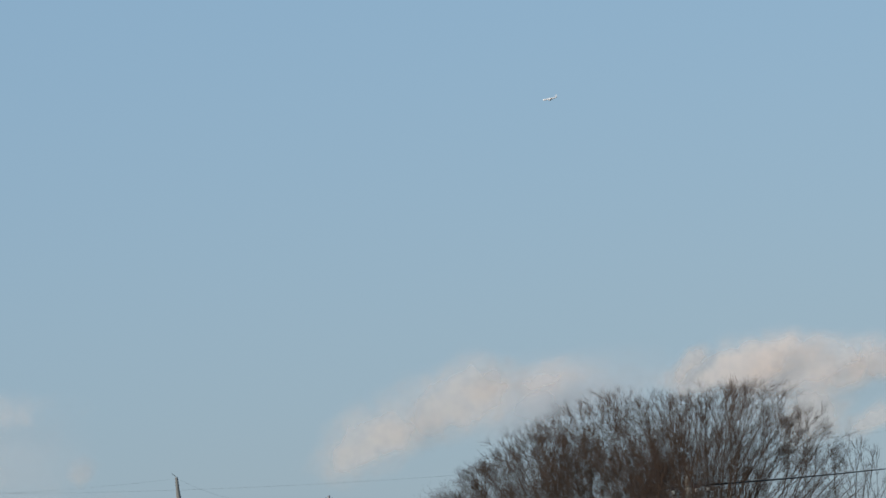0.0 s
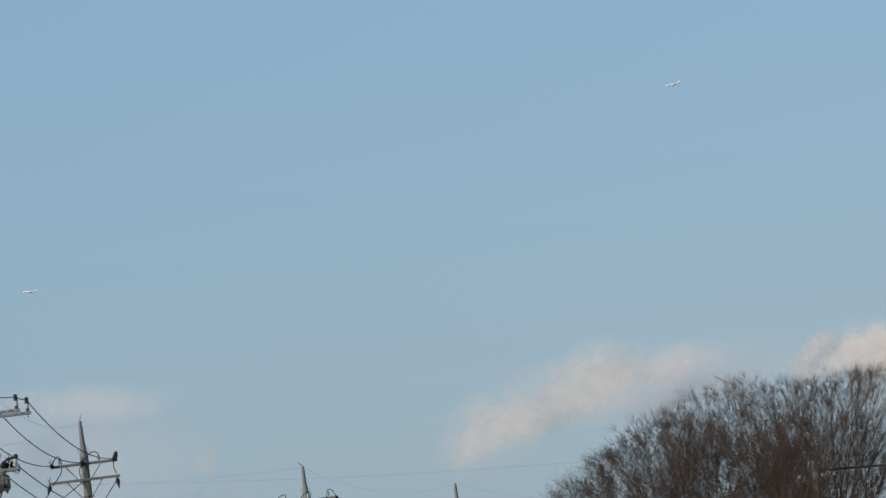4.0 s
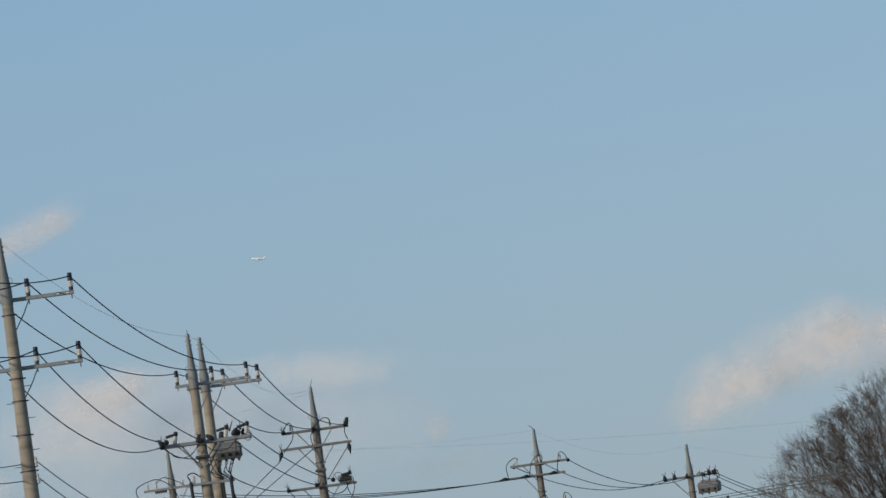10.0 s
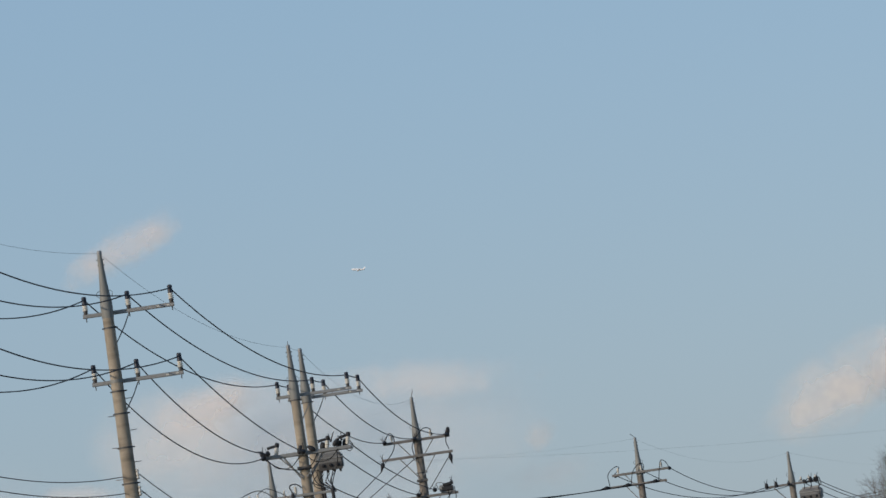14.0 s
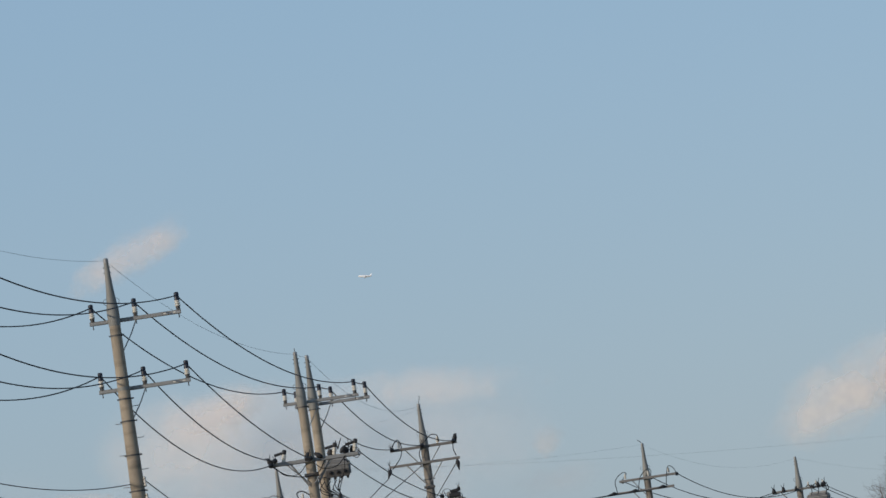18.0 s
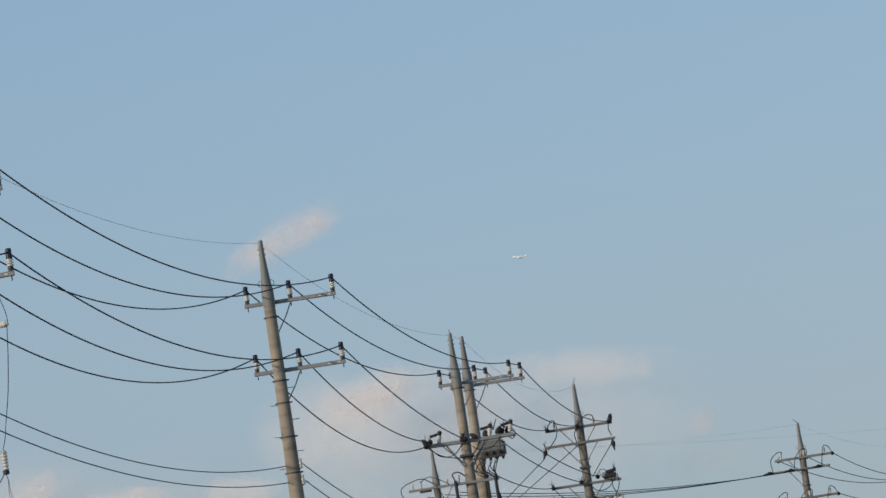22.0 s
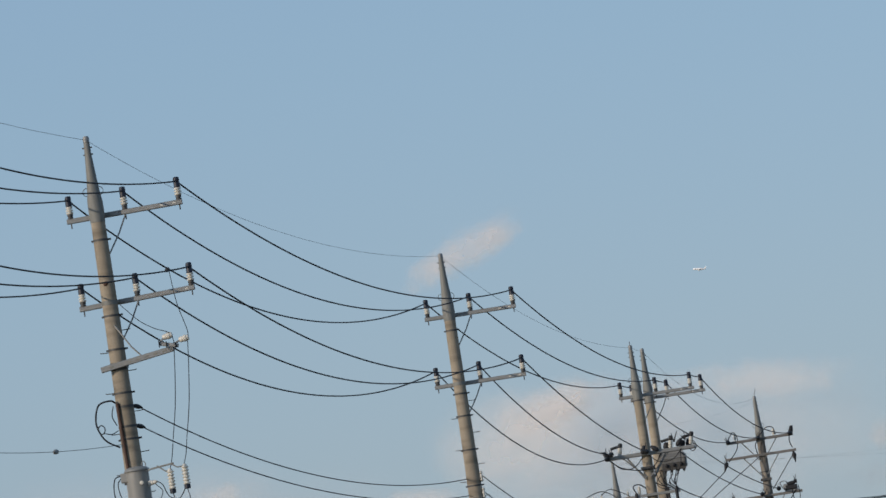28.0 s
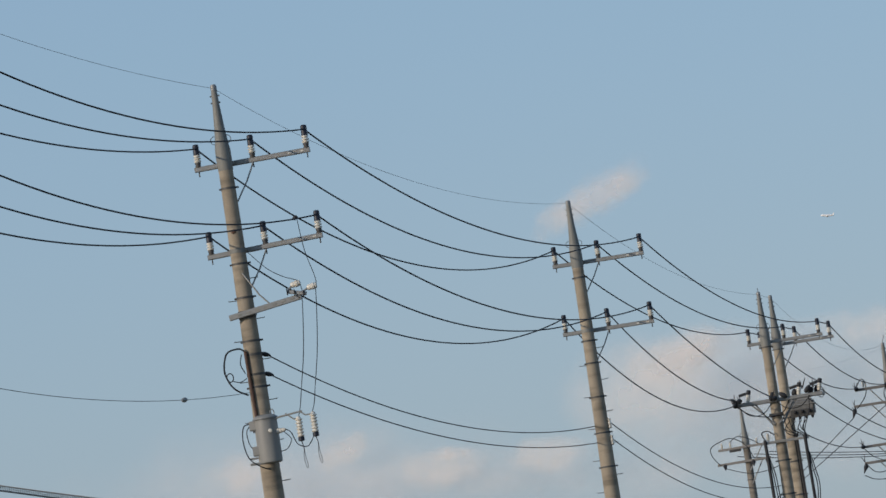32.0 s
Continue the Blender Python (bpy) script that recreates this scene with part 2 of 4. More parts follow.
def crossarm(root, z, x0, x1, y=-0.24, size=0.105, brace=0.55, slots=True, tilt=0.0, mat=None):
    """A square steel arm strapped to the shaft, with its brace."""
    h = size / 2
    lean = pose(0, 0, z, 0, -tilt, 0)
    s = Shape().box(x0, x1, y - h, y + h, -h, h, 0.014, lean)
    part("crossarm", s, mat or STEEL, root)
    rr = shaft_radius(z) + 0.01
    part("arm_strap", Shape().lathe([(rr, z - 0.045), (rr, z + 0.045)], 18).box(-rr, rr, min(y, 0) - 0.05 * (y < 0), max(y, 0) + 0.05 * (y > 0), z - 0.03, z + 0.03), SLEEVE, root)
    if slots:
        # pale pieces paint the brightness of open slots onto the solid arm
        for u in (0.42, 0.16):
            part("slot_plate", Shape().box(x1 - u - 0.035, x1 - u + 0.035, y - h - 0.004, y - h + 0.002, -0.014, 0.014, 0.004, lean), PORCELAIN, root)
    if brace:
        part("brace", Shape().tube([(brace, 0.9 * y, z - h + 0.01), (0.5 * brace + 0.1, 0.75 * y, z - 0.4), (0.12, 0.4 * y, z - 0.82)], 0.016, 6), STEEL, root)


def insulator(root, x, z, y=-0.22):
    """A line post: porcelain sheds with a black cap on a steel stud. Returns where its wire lies."""
    a = part("insulator", INSULATOR, None, root, "white porcelain line post insulator", pose(x, y, z))
    part("cap", CAP_MESH, None, a, "black cap")
    part("stud", STUD_MESH, None, a)
    return root.matrix_world @ Vector((x, y, z + 0.385))


def post(root, x, y, z, rx=0, ry=0):
    part("post_insulator", POST, None, root, m=pose(x, y, z, rx, ry, 0))
    return Vector((x, y, z + 0.26))


def strain(root, x, y, z, d, horn=True):
    """A dark dead-end insulator pulling along d. Returns where its wire starts, in the world."""
    m = turn_to(d, (x, y, z))
    part("strain_insulator", STRAIN, None, root, "dark polymer dead-end insulator", m)
    if horn:
        part("arcing_horn", HORN, None, root, m=Matrix.Translation(m @ Vector((0, 0, 0.17))))
    return root.matrix_world @ (m @ Vector((0, 0, 0.44)))


def jumper(root, *pts, r=0.018):
    part("jumper", Shape().tube(bez(*pts, n=8), r, 6), CABLE, root)


def wire(a, b, sag, r=0.0175, mat=None, label="black covered power line conductor", name="conductor", group="wires of the power line"):
    """A hanging wire between two points in the world."""
    a, b = Vector(a), Vector(b)
    n = 36
    s = Shape().tube([(b - a) * (i / n) - Vector((0, 0, 4 * sag * (i / n) * (1 - i / n))) for i in range(n + 1)], r, 6)
    ob = new(name, s.mesh(name, mat or CABLE))
    ob.location = a
    return tagged(ob, label, "power line", group)


# ---- ground ----
gs = Shape()
ring = [(4800 * math.cos(2 * math.pi * i / 64), 4800 * math.sin(2 * math.pi * i / 64), 0) for i in range(64)]
gs.add(ring, [tuple(range(64))])
tagged(new("ground", gs.mesh("ground", GROUND, False)), "flat dry winter ground reaching the horizon", "ground", kind="structure")

# ---- the poles of the main line, nearest first ----
BANDS = (14.72, 12.45, 11.55, 10.6, 9.7)


def plain_pole(x, y, yaw, top, z1, z2, label, tilts=(0.0, 0.0)):
    """A pole with two offset arms, three insulators on each."""
    root = utility_pole(x, y, yaw, top, label, bands=BANDS + (z2 - 0.27,), pegs=(4.85, 13.15))
    pins = []
    for z, tilt in zip((z1, z2), tilts):
        crossarm(root, z, -0.68, 1.75, y=0.24, tilt=tilt)
        pins.append([insulator(root, u, z + 0.045 + u * math.tan(radians(tilt)), 0.24) for u in (-0.60, 0.55, 1.69)])
    return root, pins


LABEL = "tapered grey concrete utility pole with steel arms and white insulators"
B_root, B = plain_pole(-19.92, 125.5, -9.0, 18.66, 17.0, 14.98, LABEL)
D_root, D = plain_pole(-14.07, 161, -5.9, 16.86, 15.23, 13.42, "concrete utility pole carrying a transformer and a side bracket", (1.0, 2.2))
E_root, E = plain_pole(-9.30, 207, -4.9, 16.75, 15.12, 13.31, LABEL)
F_root = utility_pole(-5.87, 257, -4.0, 16.52, "front pole of a twin concrete pole pair with a switch box", bands=(14.72, 12.45), pegs=(4.85, 8.6))
F2_root = utility_pole(-5.56, 259.5, -4.0, 16.5, "rear pole of a twin concrete pole pair", bands=(14.72, 12.45), pegs=(4.85, 8.6))
Fp = []
for root in (F_root, F2_root):
    crossarm(root, 14.88, -0.63, 1.85, y=0.22)
    Fp.append([insulator(root, u, 14.93, 0.22) for u in (-0.55, 0.60, 1.74)])

# conductors, shield wire and low wires
for k in range(3):
    for i in range(2):
        wire(B[i][k], D[i][k], (1.12, 1.12, 1.15)[k] + 0.06 * i)
        wire(D[i][k], E[i][k], (1.33, 1.19, 1.04)[k] + (0.0, 0.02, 0.07)[k] * i)
    wire(E[0][k], Fp[0][k], (0.80, 0.74, 0.72)[k])
    wire(Fp[0][k], Fp[1][k], 0.02)


def head(root, z, x=0.0):
    return root.matrix_world @ Vector((x, -0.02, z))


SHIELD = dict(r=0.0043, mat=BARE, label="thin bare shield wire along the pole heads", name="shield_wire")
wire(head(B_root, 18.6), head(D_root, 16.8), 0.57, **SHIELD)
wire(head(D_root, 16.8), head(E_root, 16.7), 0.7, **SHIELD)
wire(head(E_root, 16.7), head(F_root, 16.46), 0.6, **SHIELD)
wire(head(F_root, 16.46), head(F2_root, 16.44), 0.02, **SHIELD)

# ---- pole with the transformer ----
for z in (11.27, 10.86):
    part("wire_clamp", Shape().lathe([(0.018, 0), (0.042, 0.03), (0.05, 0.11), (0.04, 0.18), (0.016, 0.25)], 10), DARK, D_root, m=turn_to((0.55, 0.8, -0.22), (shaft_radius(z) - 0.01, 0.02, z)))
    part("band", Shape().lathe([(shaft_radius(z) + 0.008, z - 0.025), (shaft_radius(z) + 0.008, z + 0.025)], 18), BAND, D_root)
brk = Shape().box(-0.33, 1.22, -0.28, -0.2, -0.06, 0.06, 0.012, pose(0, 0, 12.11, 0, -8, 0))
part("side_bracket", brk, STEEL, D_root)
part("bracket_strap", Shape().lathe([(shaft_radius(12.1) + 0.01, 12.02), (shaft_radius(12.1) + 0.01, 12.18)], 18).box(-0.2, 0.2, -0.2, 0, 12.05, 12.12), BAND, D_root)
part("brace", Shape().tube([(0.62, -0.22, 12.14), (0.35, -0.2, 12.45), (0.05, -0.14, 12.95)], 0.018, 6), STEEL, D_root)
part("bracket_head", Shape().box(-0.2, 0.2, -0.05, 0.05, -0.04, 0.04, 0.012, pose(1.13, -0.24, 12.37, 0, 14, 0)), STEEL, D_root)
for k in range(7):
    part("bracket_slot", Shape().box(-0.045, 0.045, -0.285, -0.278, -0.018, 0.018, 0.006, pose(0, 0, 12.11, 0, -8, 0) @ Matrix.Translation((-0.1 + 0.19 * k, 0, 0))), SLEEVE, D_root)
for u in (0.95, 1.1, 1.28):
    part("head_bolt", Shape().tube([(u, -0.31, 12.44 - 0.25 * (u - 1.1)), (u, -0.31, 12.3 - 0.25 * (u - 1.1))], 0.013, 5), DARK, D_root)
part("contact_arm", Shape().tube([(0.95, -0.27, 12.42), (1.05, -0.27, 12.52)], 0.02, 6), STEEL, D_root)
part("contact_arm", Shape().tube([(1.25, -0.27, 12.36), (1.38, -0.27, 12.43)], 0.02, 6), STEEL, D_root)
part("bracket_post", Shape().box(1.12, 1.2, -0.28, -0.2, 12.22, 12.36), STEEL, D_root)
for u, z in ((1.03, 12.53), (1.36, 12.43)):
    part("fuse_holder", Shape().lathe([(0.045, 0), (0.06, 0.03), (0.06, 0.09), (0.07, 0.1), (0.07, 0.15), (0.05, 0.16), (0.062, 0.17), (0.055, 0.20), (0.03, 0.21)], 12), PORCELAIN, D_root, "white porcelain fuse holder", turn_to((1, 0, 0.16), (u, -0.24, z)))
jumper(D_root, (0.25, -0.2, 13.33), (0.6, -0.3, 12.95), (0.9, -0.3, 12.74), (1.2, -0.26, 12.6), (1.24, -0.25, 12.45), r=0.008)
jumper(D_root, (1.37, -0.3, 13.86), (1.42, -0.24, 13.2), (1.55, -0.25, 12.65), (1.56, -0.25, 12.42), r=0.008)
for u, w in ((0.0, 0.0), (0.29, 0.04)):
    jumper(D_root, (1.25 + u, -0.25, 12.45), (1.18 + u, -0.25, 11.8), (1.08 + u, -0.25, 11.1), (0.95 + u, -0.3, 10.45), (0.90 + u, -0.42, 10.1), (0.85 + u, -0.55, 9.85 + w), r=0.009)
for u, z, mat in ((1.34, 13.88, DARK), (0.04, 13.80, BROWN)):
    part("tap_clamp", Shape().lathe([(0.02, -0.055), (0.042, -0.03), (0.046, 0.02), (0.025, 0.055)], 8), mat, D_root, m=pose(u, -0.32, z, 0, 60, 0))
part("riser_pipe", Shape().tube([(-0.12, -0.19, 11.35), (-0.10, -0.20, 10.6), (-0.08, -0.21, 9.9), (-0.1, -0.24, 9.2)], 0.036, 8), BROWN, D_root, "rusty brown riser pipe")
jumper(D_root, (-0.13, -0.2, 11.35), (-0.25, -0.22, 11.42), (-0.5, -0.22, 11.36), (-0.6, -0.22, 11.05), (-0.55, -0.22, 10.8), (-0.42, -0.22, 10.6), (-0.18, -0.2, 10.45), r=0.019)
part("cable_coil", Shape().tube([(-0.50 + 0.07 * math.cos(a), -0.24, 10.86 + 0.09 * math.sin(a)) for a in [0.45 * k for k in range(15)]], 0.012, 6).tube(bez((-0.46, -0.24, 10.78), (-0.3, -0.22, 10.74), (-0.16, -0.2, 10.8)), 0.01, 5), CABLE, D_root)
jumper(D_root, (-0.2, -0.22, 11.3), (-0.25, -0.22, 11.1), (-0.18, -0.2, 10.9), r=0.011)

TR = thing("transformer", "grey cylindrical pole transformer with porcelain bushings and hanging leads", "transformer", D_root.matrix_world @ pose(0.13, -0.42, 9.0))
part("tank", Shape().lathe([(0.2, 0.0), (0.228, 0.02), (0.236, 0.06), (0.236, 0.90), (0.255, 0.91), (0.255, 0.94), (0.2, 0.98), (0.1, 1.0)], 24), GREY, TR)
part("lid_ring", Shape().lathe([(0.262, 0.90), (0.268, 0.915), (0.262, 0.93)], 24), STEEL, TR)
part("lifting_lug", Shape().tube([(0.12, 0, 0.96), (0.12, 0, 1.06), (0.17, 0, 1.09), (0.2, 0, 1.04), (0.19, 0, 0.95)], 0.012, 6), STEEL, TR)
for z in (0.2, 0.72):
    part("hanger", Shape().box(-0.12, 0.12, 0.15, 0.32, z - 0.05, z + 0.05), STEEL, TR)
for z in (0.28, 0.80):
    part("side_box", Shape().box(-0.33, -0.2, -0.12, 0.02, z - 0.1, z + 0.1, 0.02), GREY, TR)
part("gauge", Shape().lathe([(0.04, 0), (0.04, 0.05), (0.03, 0.055)], 14, turn_to((0.1, -1, 0), (0.11, -0.2, 0.65))), PORCELAIN, TR, "round white gauge")
part("bushing", Shape().lathe([(0.05, 0), (0.06, 0.05), (0.045, 0.07), (0.055, 0.1), (0.04, 0.12), (0.045, 0.15), (0.02, 0.2)], 12, turn_to((1, -0.2, 0.06), (0.22, -0.08, 0.62))), PORCELAIN, TR)
part("support_arm", Shape().tube([(0.15, -0.1, 0.86), (0.32, -0.12, 0.90), (0.62, -0.12, 0.93), (0.80, -0.12, 0.95)], 0.02, 6).tube([(0.45, -0.12, 0.95), (0.6, -0.12, 0.82), (0.75, -0.12, 0.78)], 0.016, 6).tube([(0.75, -0.12, 0.94), (0.86, -0.12, 0.86), (0.97, -0.12, 0.86)], 0.016, 6), GREY, TR)
for u, w in ((0.71, 0.0), (1.02, 0.05)):
    a = part("arrester", Shape().lathe([(0.03, 0.0)] + [q for i in range(6) for q in ((0.05, 0.03 + 0.066 * i), (0.078, 0.048 + 0.066 * i), (0.078, 0.060 + 0.066 * i), (0.05, 0.078 + 0.066 * i))] + [(0.05, 0.43), (0.03, 0.45)], 12), PORCELAIN, TR, "ribbed white surge arrester", pose(u, -0.14, 0.40 + w))
    part("cap", Shape().lathe([(0.05, -0.06), (0.066, -0.05), (0.066, 0.02), (0.05, 0.035)], 12), CAP, a, "dark cap")
    part("tail_wire", Shape().tube(bez((0, 0, -0.05), (0.03, 0, -0.22), (0.03, 0, -0.36), (0.06, 0, -0.56), (0.03, 0, -0.6), (0.0, 0, -0.42), (0.02, 0, -0.2), (-0.01, 0, -0.05), n=6), 0.006, 5), BARE, a)
part("lead", Shape().tube(bez((0.4, -0.14, 0.64), (0.52, -0.16, 0.55), (0.62, -0.14, 0.3), (0.8, -0.14, 0.22), (0.9, -0.14, 0.3), (0.99, -0.14, 0.44)), 0.010, 6).tube(bez((0.36, -0.12, 0.6), (0.5, -0.14, 0.42), (0.4, -0.14, 0.24), (0.26, -0.14, 0.2)), 0.009, 6), CABLE, TR)
part("low_cable", Shape().tube(bez((-0.3, -0.1, 0.85), (-0.45, -0.12, 0.8), (-0.5, -0.12, 0.5), (-0.42, -0.12, 0.15), (-0.2, -0.1, -0.05), (-0.05, 0.02, -0.12)), 0.012, 6).tube(bez((-0.3, -0.1, 0.82), (-0.4, -0.1, 0.7), (-0.38, -0.1, 0.45), (-0.3, -0.1, 0.3)), 0.01, 6), CABLE, TR)
part("terminal", Shape().box(-0.42, -0.2, -0.1, -0.02, 0.0, 0.05).box(-0.4, -0.25, -0.1, -0.02, 0.12, 0.16), STEEL, TR)


def at(root, x, y, z):
    return root.matrix_world @ Vector((x, y, z))


LOW = dict(r=0.013, label="black low-voltage wire slung below the arms")
for zD, zE, zF in ((11.2, 10.80, 10.2), (10.79, 10.36, 9.75)):
    wire(at(D_root, 0.3, 0.2, zD), at(E_root, -0.17, -0.1, zE), 0.7 if zD > 11 else 0.62, **LOW)
    wire(at(E_root, 0.22, 0.1, zE + 0.05), at(F_root, -0.2, -0.1, zF), 0.65, **LOW)
    part("spool_clamp", Shape().lathe([(0.03, -0.12), (0.05, -0.1), (0.03, -0.05), (0.05, 0.0), (0.03, 0.06), (0.05, 0.1), (0.02, 0.14)], 10), PORCELAIN, E_root, m=pose(0.22, -0.05, zE + 0.02))
    part("clamp_hook", Shape().tube([(0.1, -0.05, zE + 0.1), (0.24, -0.05, zE + 0.12), (0.25, -0.05, zE - 0.1), (0.1, -0.05, zE - 0.12)], 0.014, 5), BAND, E_root)
# service cable with a spacer and the spiral-hung telephone cable on the near span
a, b = at(B_root, 0.0, 0, 11.6), at(D_root, -0.17, -0.1, 10.51)
wire(a, b, 0.79, r=0.0065, label="thin service wire with a ball spacer")
tagged(part("wire_spacer", Shape().lathe([(0.012, -0.1), (0.04, -0.06), (0.052, 0.0), (0.04, 0.06), (0.012, 0.1)], 10), STEEL, None, "small dark spacer clamped on a service wire", turn_to((0.4, 0.9, 0.1), a.lerp(b, 0.852) - Vector((0, 0, 4 * 0.79 * 0.852 * 0.148))), "wire fitting"), group="")
a, b = at(B_root, 0.2, -0.2, 9.11), at(D_root, 0.0, -0.2, 7.9)
TEL = thing("telephone_cable", "dark telephone cable hung by a wire spiral from a messenger wire", "cable", Matrix.Translation(a))
sagl = [(b - a) * (i / 60) - Vector((0, 0, 4 * 0.12 * (i / 60) * (1 - i / 60))) for i in range(61)]
part("messenger", Shape().tube(sagl, 0.008, 5), BARE, TEL)
part("core_cable", Shape().tube([p - Vector((0, 0, 0.085)) for p in sagl], 0.013, 6), SLEEVE, TEL)
hel = []
for i in range(2400):
    u = i / 2399 * 60
    k = min(int(u), 59)
    p = sagl[k].lerp(sagl[k + 1], u - k)
    w = i * 0.8
    hel.append(p + Vector((0.05 * math.cos(w), 0, -0.042 + 0.058 * math.sin(w))))
part("spiral_hanger", Shape().tube(hel, 0.0055, 3), BARE, TEL)

# ---- twin pole: switch arm, box and risers ----
crossarm(F_root, 12.97, -1.30, 1.60, size=0.12, brace=0, slots=False)
crossarm(F_root, 12.97, -1.30, 1.60, y=0.3, size=0.1, brace=0, slots=False)
for u in (-0.75, 0.75):
    part("brace", Shape().tube([(u, -0.2, 12.92), (0.08 * u, -0.18, 12.2)], 0.025, 6), STEEL, F_root)
inv = F_root.matrix_world.inverted()
for k, (u, zz) in enumerate(((-1.25, 12.97), (-1.1, 13.1), (0.05, 13.02))):
    d = inv.to_3x3() @ (Vector(E[1][k]) - F_root.matrix_world @ Vector((u, -0.3, zz)))
    d.normalize()
    p = strain(F_root, u, -0.28, zz, d + Vector((0, 0, -0.05)))
    wire(E[1][k], p, (1.0, 0.55, 0.3)[k])
for u, zz in ((-0.85, 13.03), (0.82, 13.03), (1.5, 13.06)):
    i = part("fuse_cutout", Shape().lathe([(0.05, 0), (0.075, 0.06), (0.055, 0.09), (0.085, 0.13), (0.06, 0.17), (0.075, 0.21), (0.045, 0.26)], 10), PORCELAIN, F_root, "white porcelain cutout with a dark head", pose(u, -0.2, zz, 0, 12, 0))
    part("head", Shape().lathe([(0.05, 0.24), (0.07, 0.27), (0.075, 0.36), (0.05, 0.40)], 10).box(-0.22, 0.04, -0.03, 0.03, 0.24, 0.33, 0.01, pose(0, 0, 0, 0, -22, 0)), DARK, i)
for u in (1.18, 0.66, 1.4):
    part("switch_terminal", Shape().lathe([(0.07, 0), (0.1, 0.06), (0.1, 0.16), (0.06, 0.22)], 10, pose(u, -0.1, 13.02, 0, 20, 0)), DARK, F_root)
part("loop", Shape().tube(bez((1.3, -0.2, 13.25), (1.55, -0.22, 13.2), (1.68, -0.22, 12.98), (1.55, -0.22, 12.83), (1.4, -0.2, 12.95)), 0.014, 6), BARE, F_root)
BOX = thing("switch_box", "light grey oil switch box hung under a pole arm", "switchgear", F2_root.matrix_world @ pose(0.55, -0.55, 12.40))


def tank_box(parent, w, h, d, ports=4):
    """A rounded sheet-metal tank with a rim, side ribs and bushings below and above."""
    me = bmesh.new()
    bmesh.ops.create_cube(me, size=1.0, matrix=Matrix.Translation((0, 0, h / 2)) @ Matrix.Diagonal((w, d, h, 1)))
    bmesh.ops.bevel(me, geom=me.edges[:], offset=0.06, segments=3, affect="EDGES")
    data = bpy.data.meshes.new("tank")
    me.to_mesh(data)
    me.free()
    data.materials.append(BOX_GREY)
    data.shade_smooth()
    data.set_sharp_from_angle(angle=radians(40))
    part("tank", data, None, parent)
    part("rim", Shape().box(-w / 2 - 0.03, w / 2 + 0.03, -d / 2 - 0.03, d / 2 + 0.03, h * 0.66, h * 0.66 + 0.04), STEEL, parent)
    for i in range(ports):
        u = -w / 2 + w * (i + 0.5) / ports
        part("bushing", Shape().lathe([(0.05, 0), (0.06, -0.03), (0.04, -0.05), (0.05, -0.07), (0.02, -0.12)], 10, pose(u, -d / 2 + 0.08, 0.02)), BAND, parent)
        part("rib", Shape().box(-0.02, 0.02, -d / 2 - 0.012, -d / 2 + 0.01, 0.08, h * 0.62, 0.005, pose(u + 0.05, 0, 0)), BOX_GREY, parent)
    # the lower front and the bottom edge are set darker than the tank
    part("front_panel", Shape().box(-w * 0.46, w * 0.46, -d / 2 - 0.03, -d / 2 - 0.012, 0.05, h * 0.42, 0.008), BAND, parent, "dark lower front panel")
    part("drain_sill", Shape().box(-w * 0.48, w * 0.48, -d / 2 - 0.05, -d / 2 + 0.02, -0.02, 0.05, 0.01), BAND, parent, "dark strip along the bottom")
    for i in range(3):
        part("port_cover", Shape().lathe([(0.055, 0), (0.06, 0.03), (0.04, 0.07), (0.015, 0.08)], 12, turn_to((0, -1, -0.25), (-w * 0.28 + i * w * 0.29, -d / 2 - 0.028, h * 0.27))), DARK, parent)
    part("hanger", Shape().box(-w * 0.4, w * 0.4, -0.03, 0.03, h - 0.02, h + 0.1), STEEL, parent)


tank_box(BOX, 0.82, 0.54, 0.5)
for k, u in enumerate((0.3, 0.5, 0.7, 0.85)):
    jumper(F_root, (u + 0.1, -0.3, 12.2), (u - 0.05, -0.3, 11.95), (0.75 + 0.05 * k, -0.3, 11.7), (0.82, -0.3, 11.62), r=0.015)
for u, zz, tilt, sc in ((-1.28, 13.0, -8, 1.5), (-0.02, 13.02, 5, 1.4), (0.98, 13.2, 10, 1.6), (1.35, 13.2, -15, 1.2)):
    part("arcing_horn", HORN, None, F_root, m=pose(u, -0.3, zz, 0, tilt, 0) @ Matrix.Scale(sc, 4))
part("diagonal_strut", Shape().tube([(-0.62, -0.24, 12.92), (-0.12, -0.2, 12.15)], 0.03, 6), STEEL, F_root)
part("diagonal_strut", Shape().tube([(0.62, 0.3, 12.92), (0.12, 0.2, 12.15)], 0.03, 6), STEEL, F_root)
for z in (12.5,):
    part("cable_saddle", Shape().box(-0.22, 0.24, -0.24, -0.14, z - 0.05, z + 0.05), BAND, F_root)
for u0, z0, u1, z1 in ((0.25, 12.35, 0.62, 11.72), (0.4, 12.3, 0.75, 11.75), (0.75, 12.35, 0.88, 11.75), (0.95, 12.35, 0.85, 11.72), (0.2, 12.0, 0.7, 11.68)):
    jumper(F_root, (u0, -0.42, z0), (0.6 * u0 + 0.4 * u1 - 0.06, -0.4, 0.5 * (z0 + z1) - 0.05), (u1, -0.33, z1), r=0.014)
crossarm(F_root, 11.62, -0.6, 0.95, size=0.09, brace=0, slots=False)
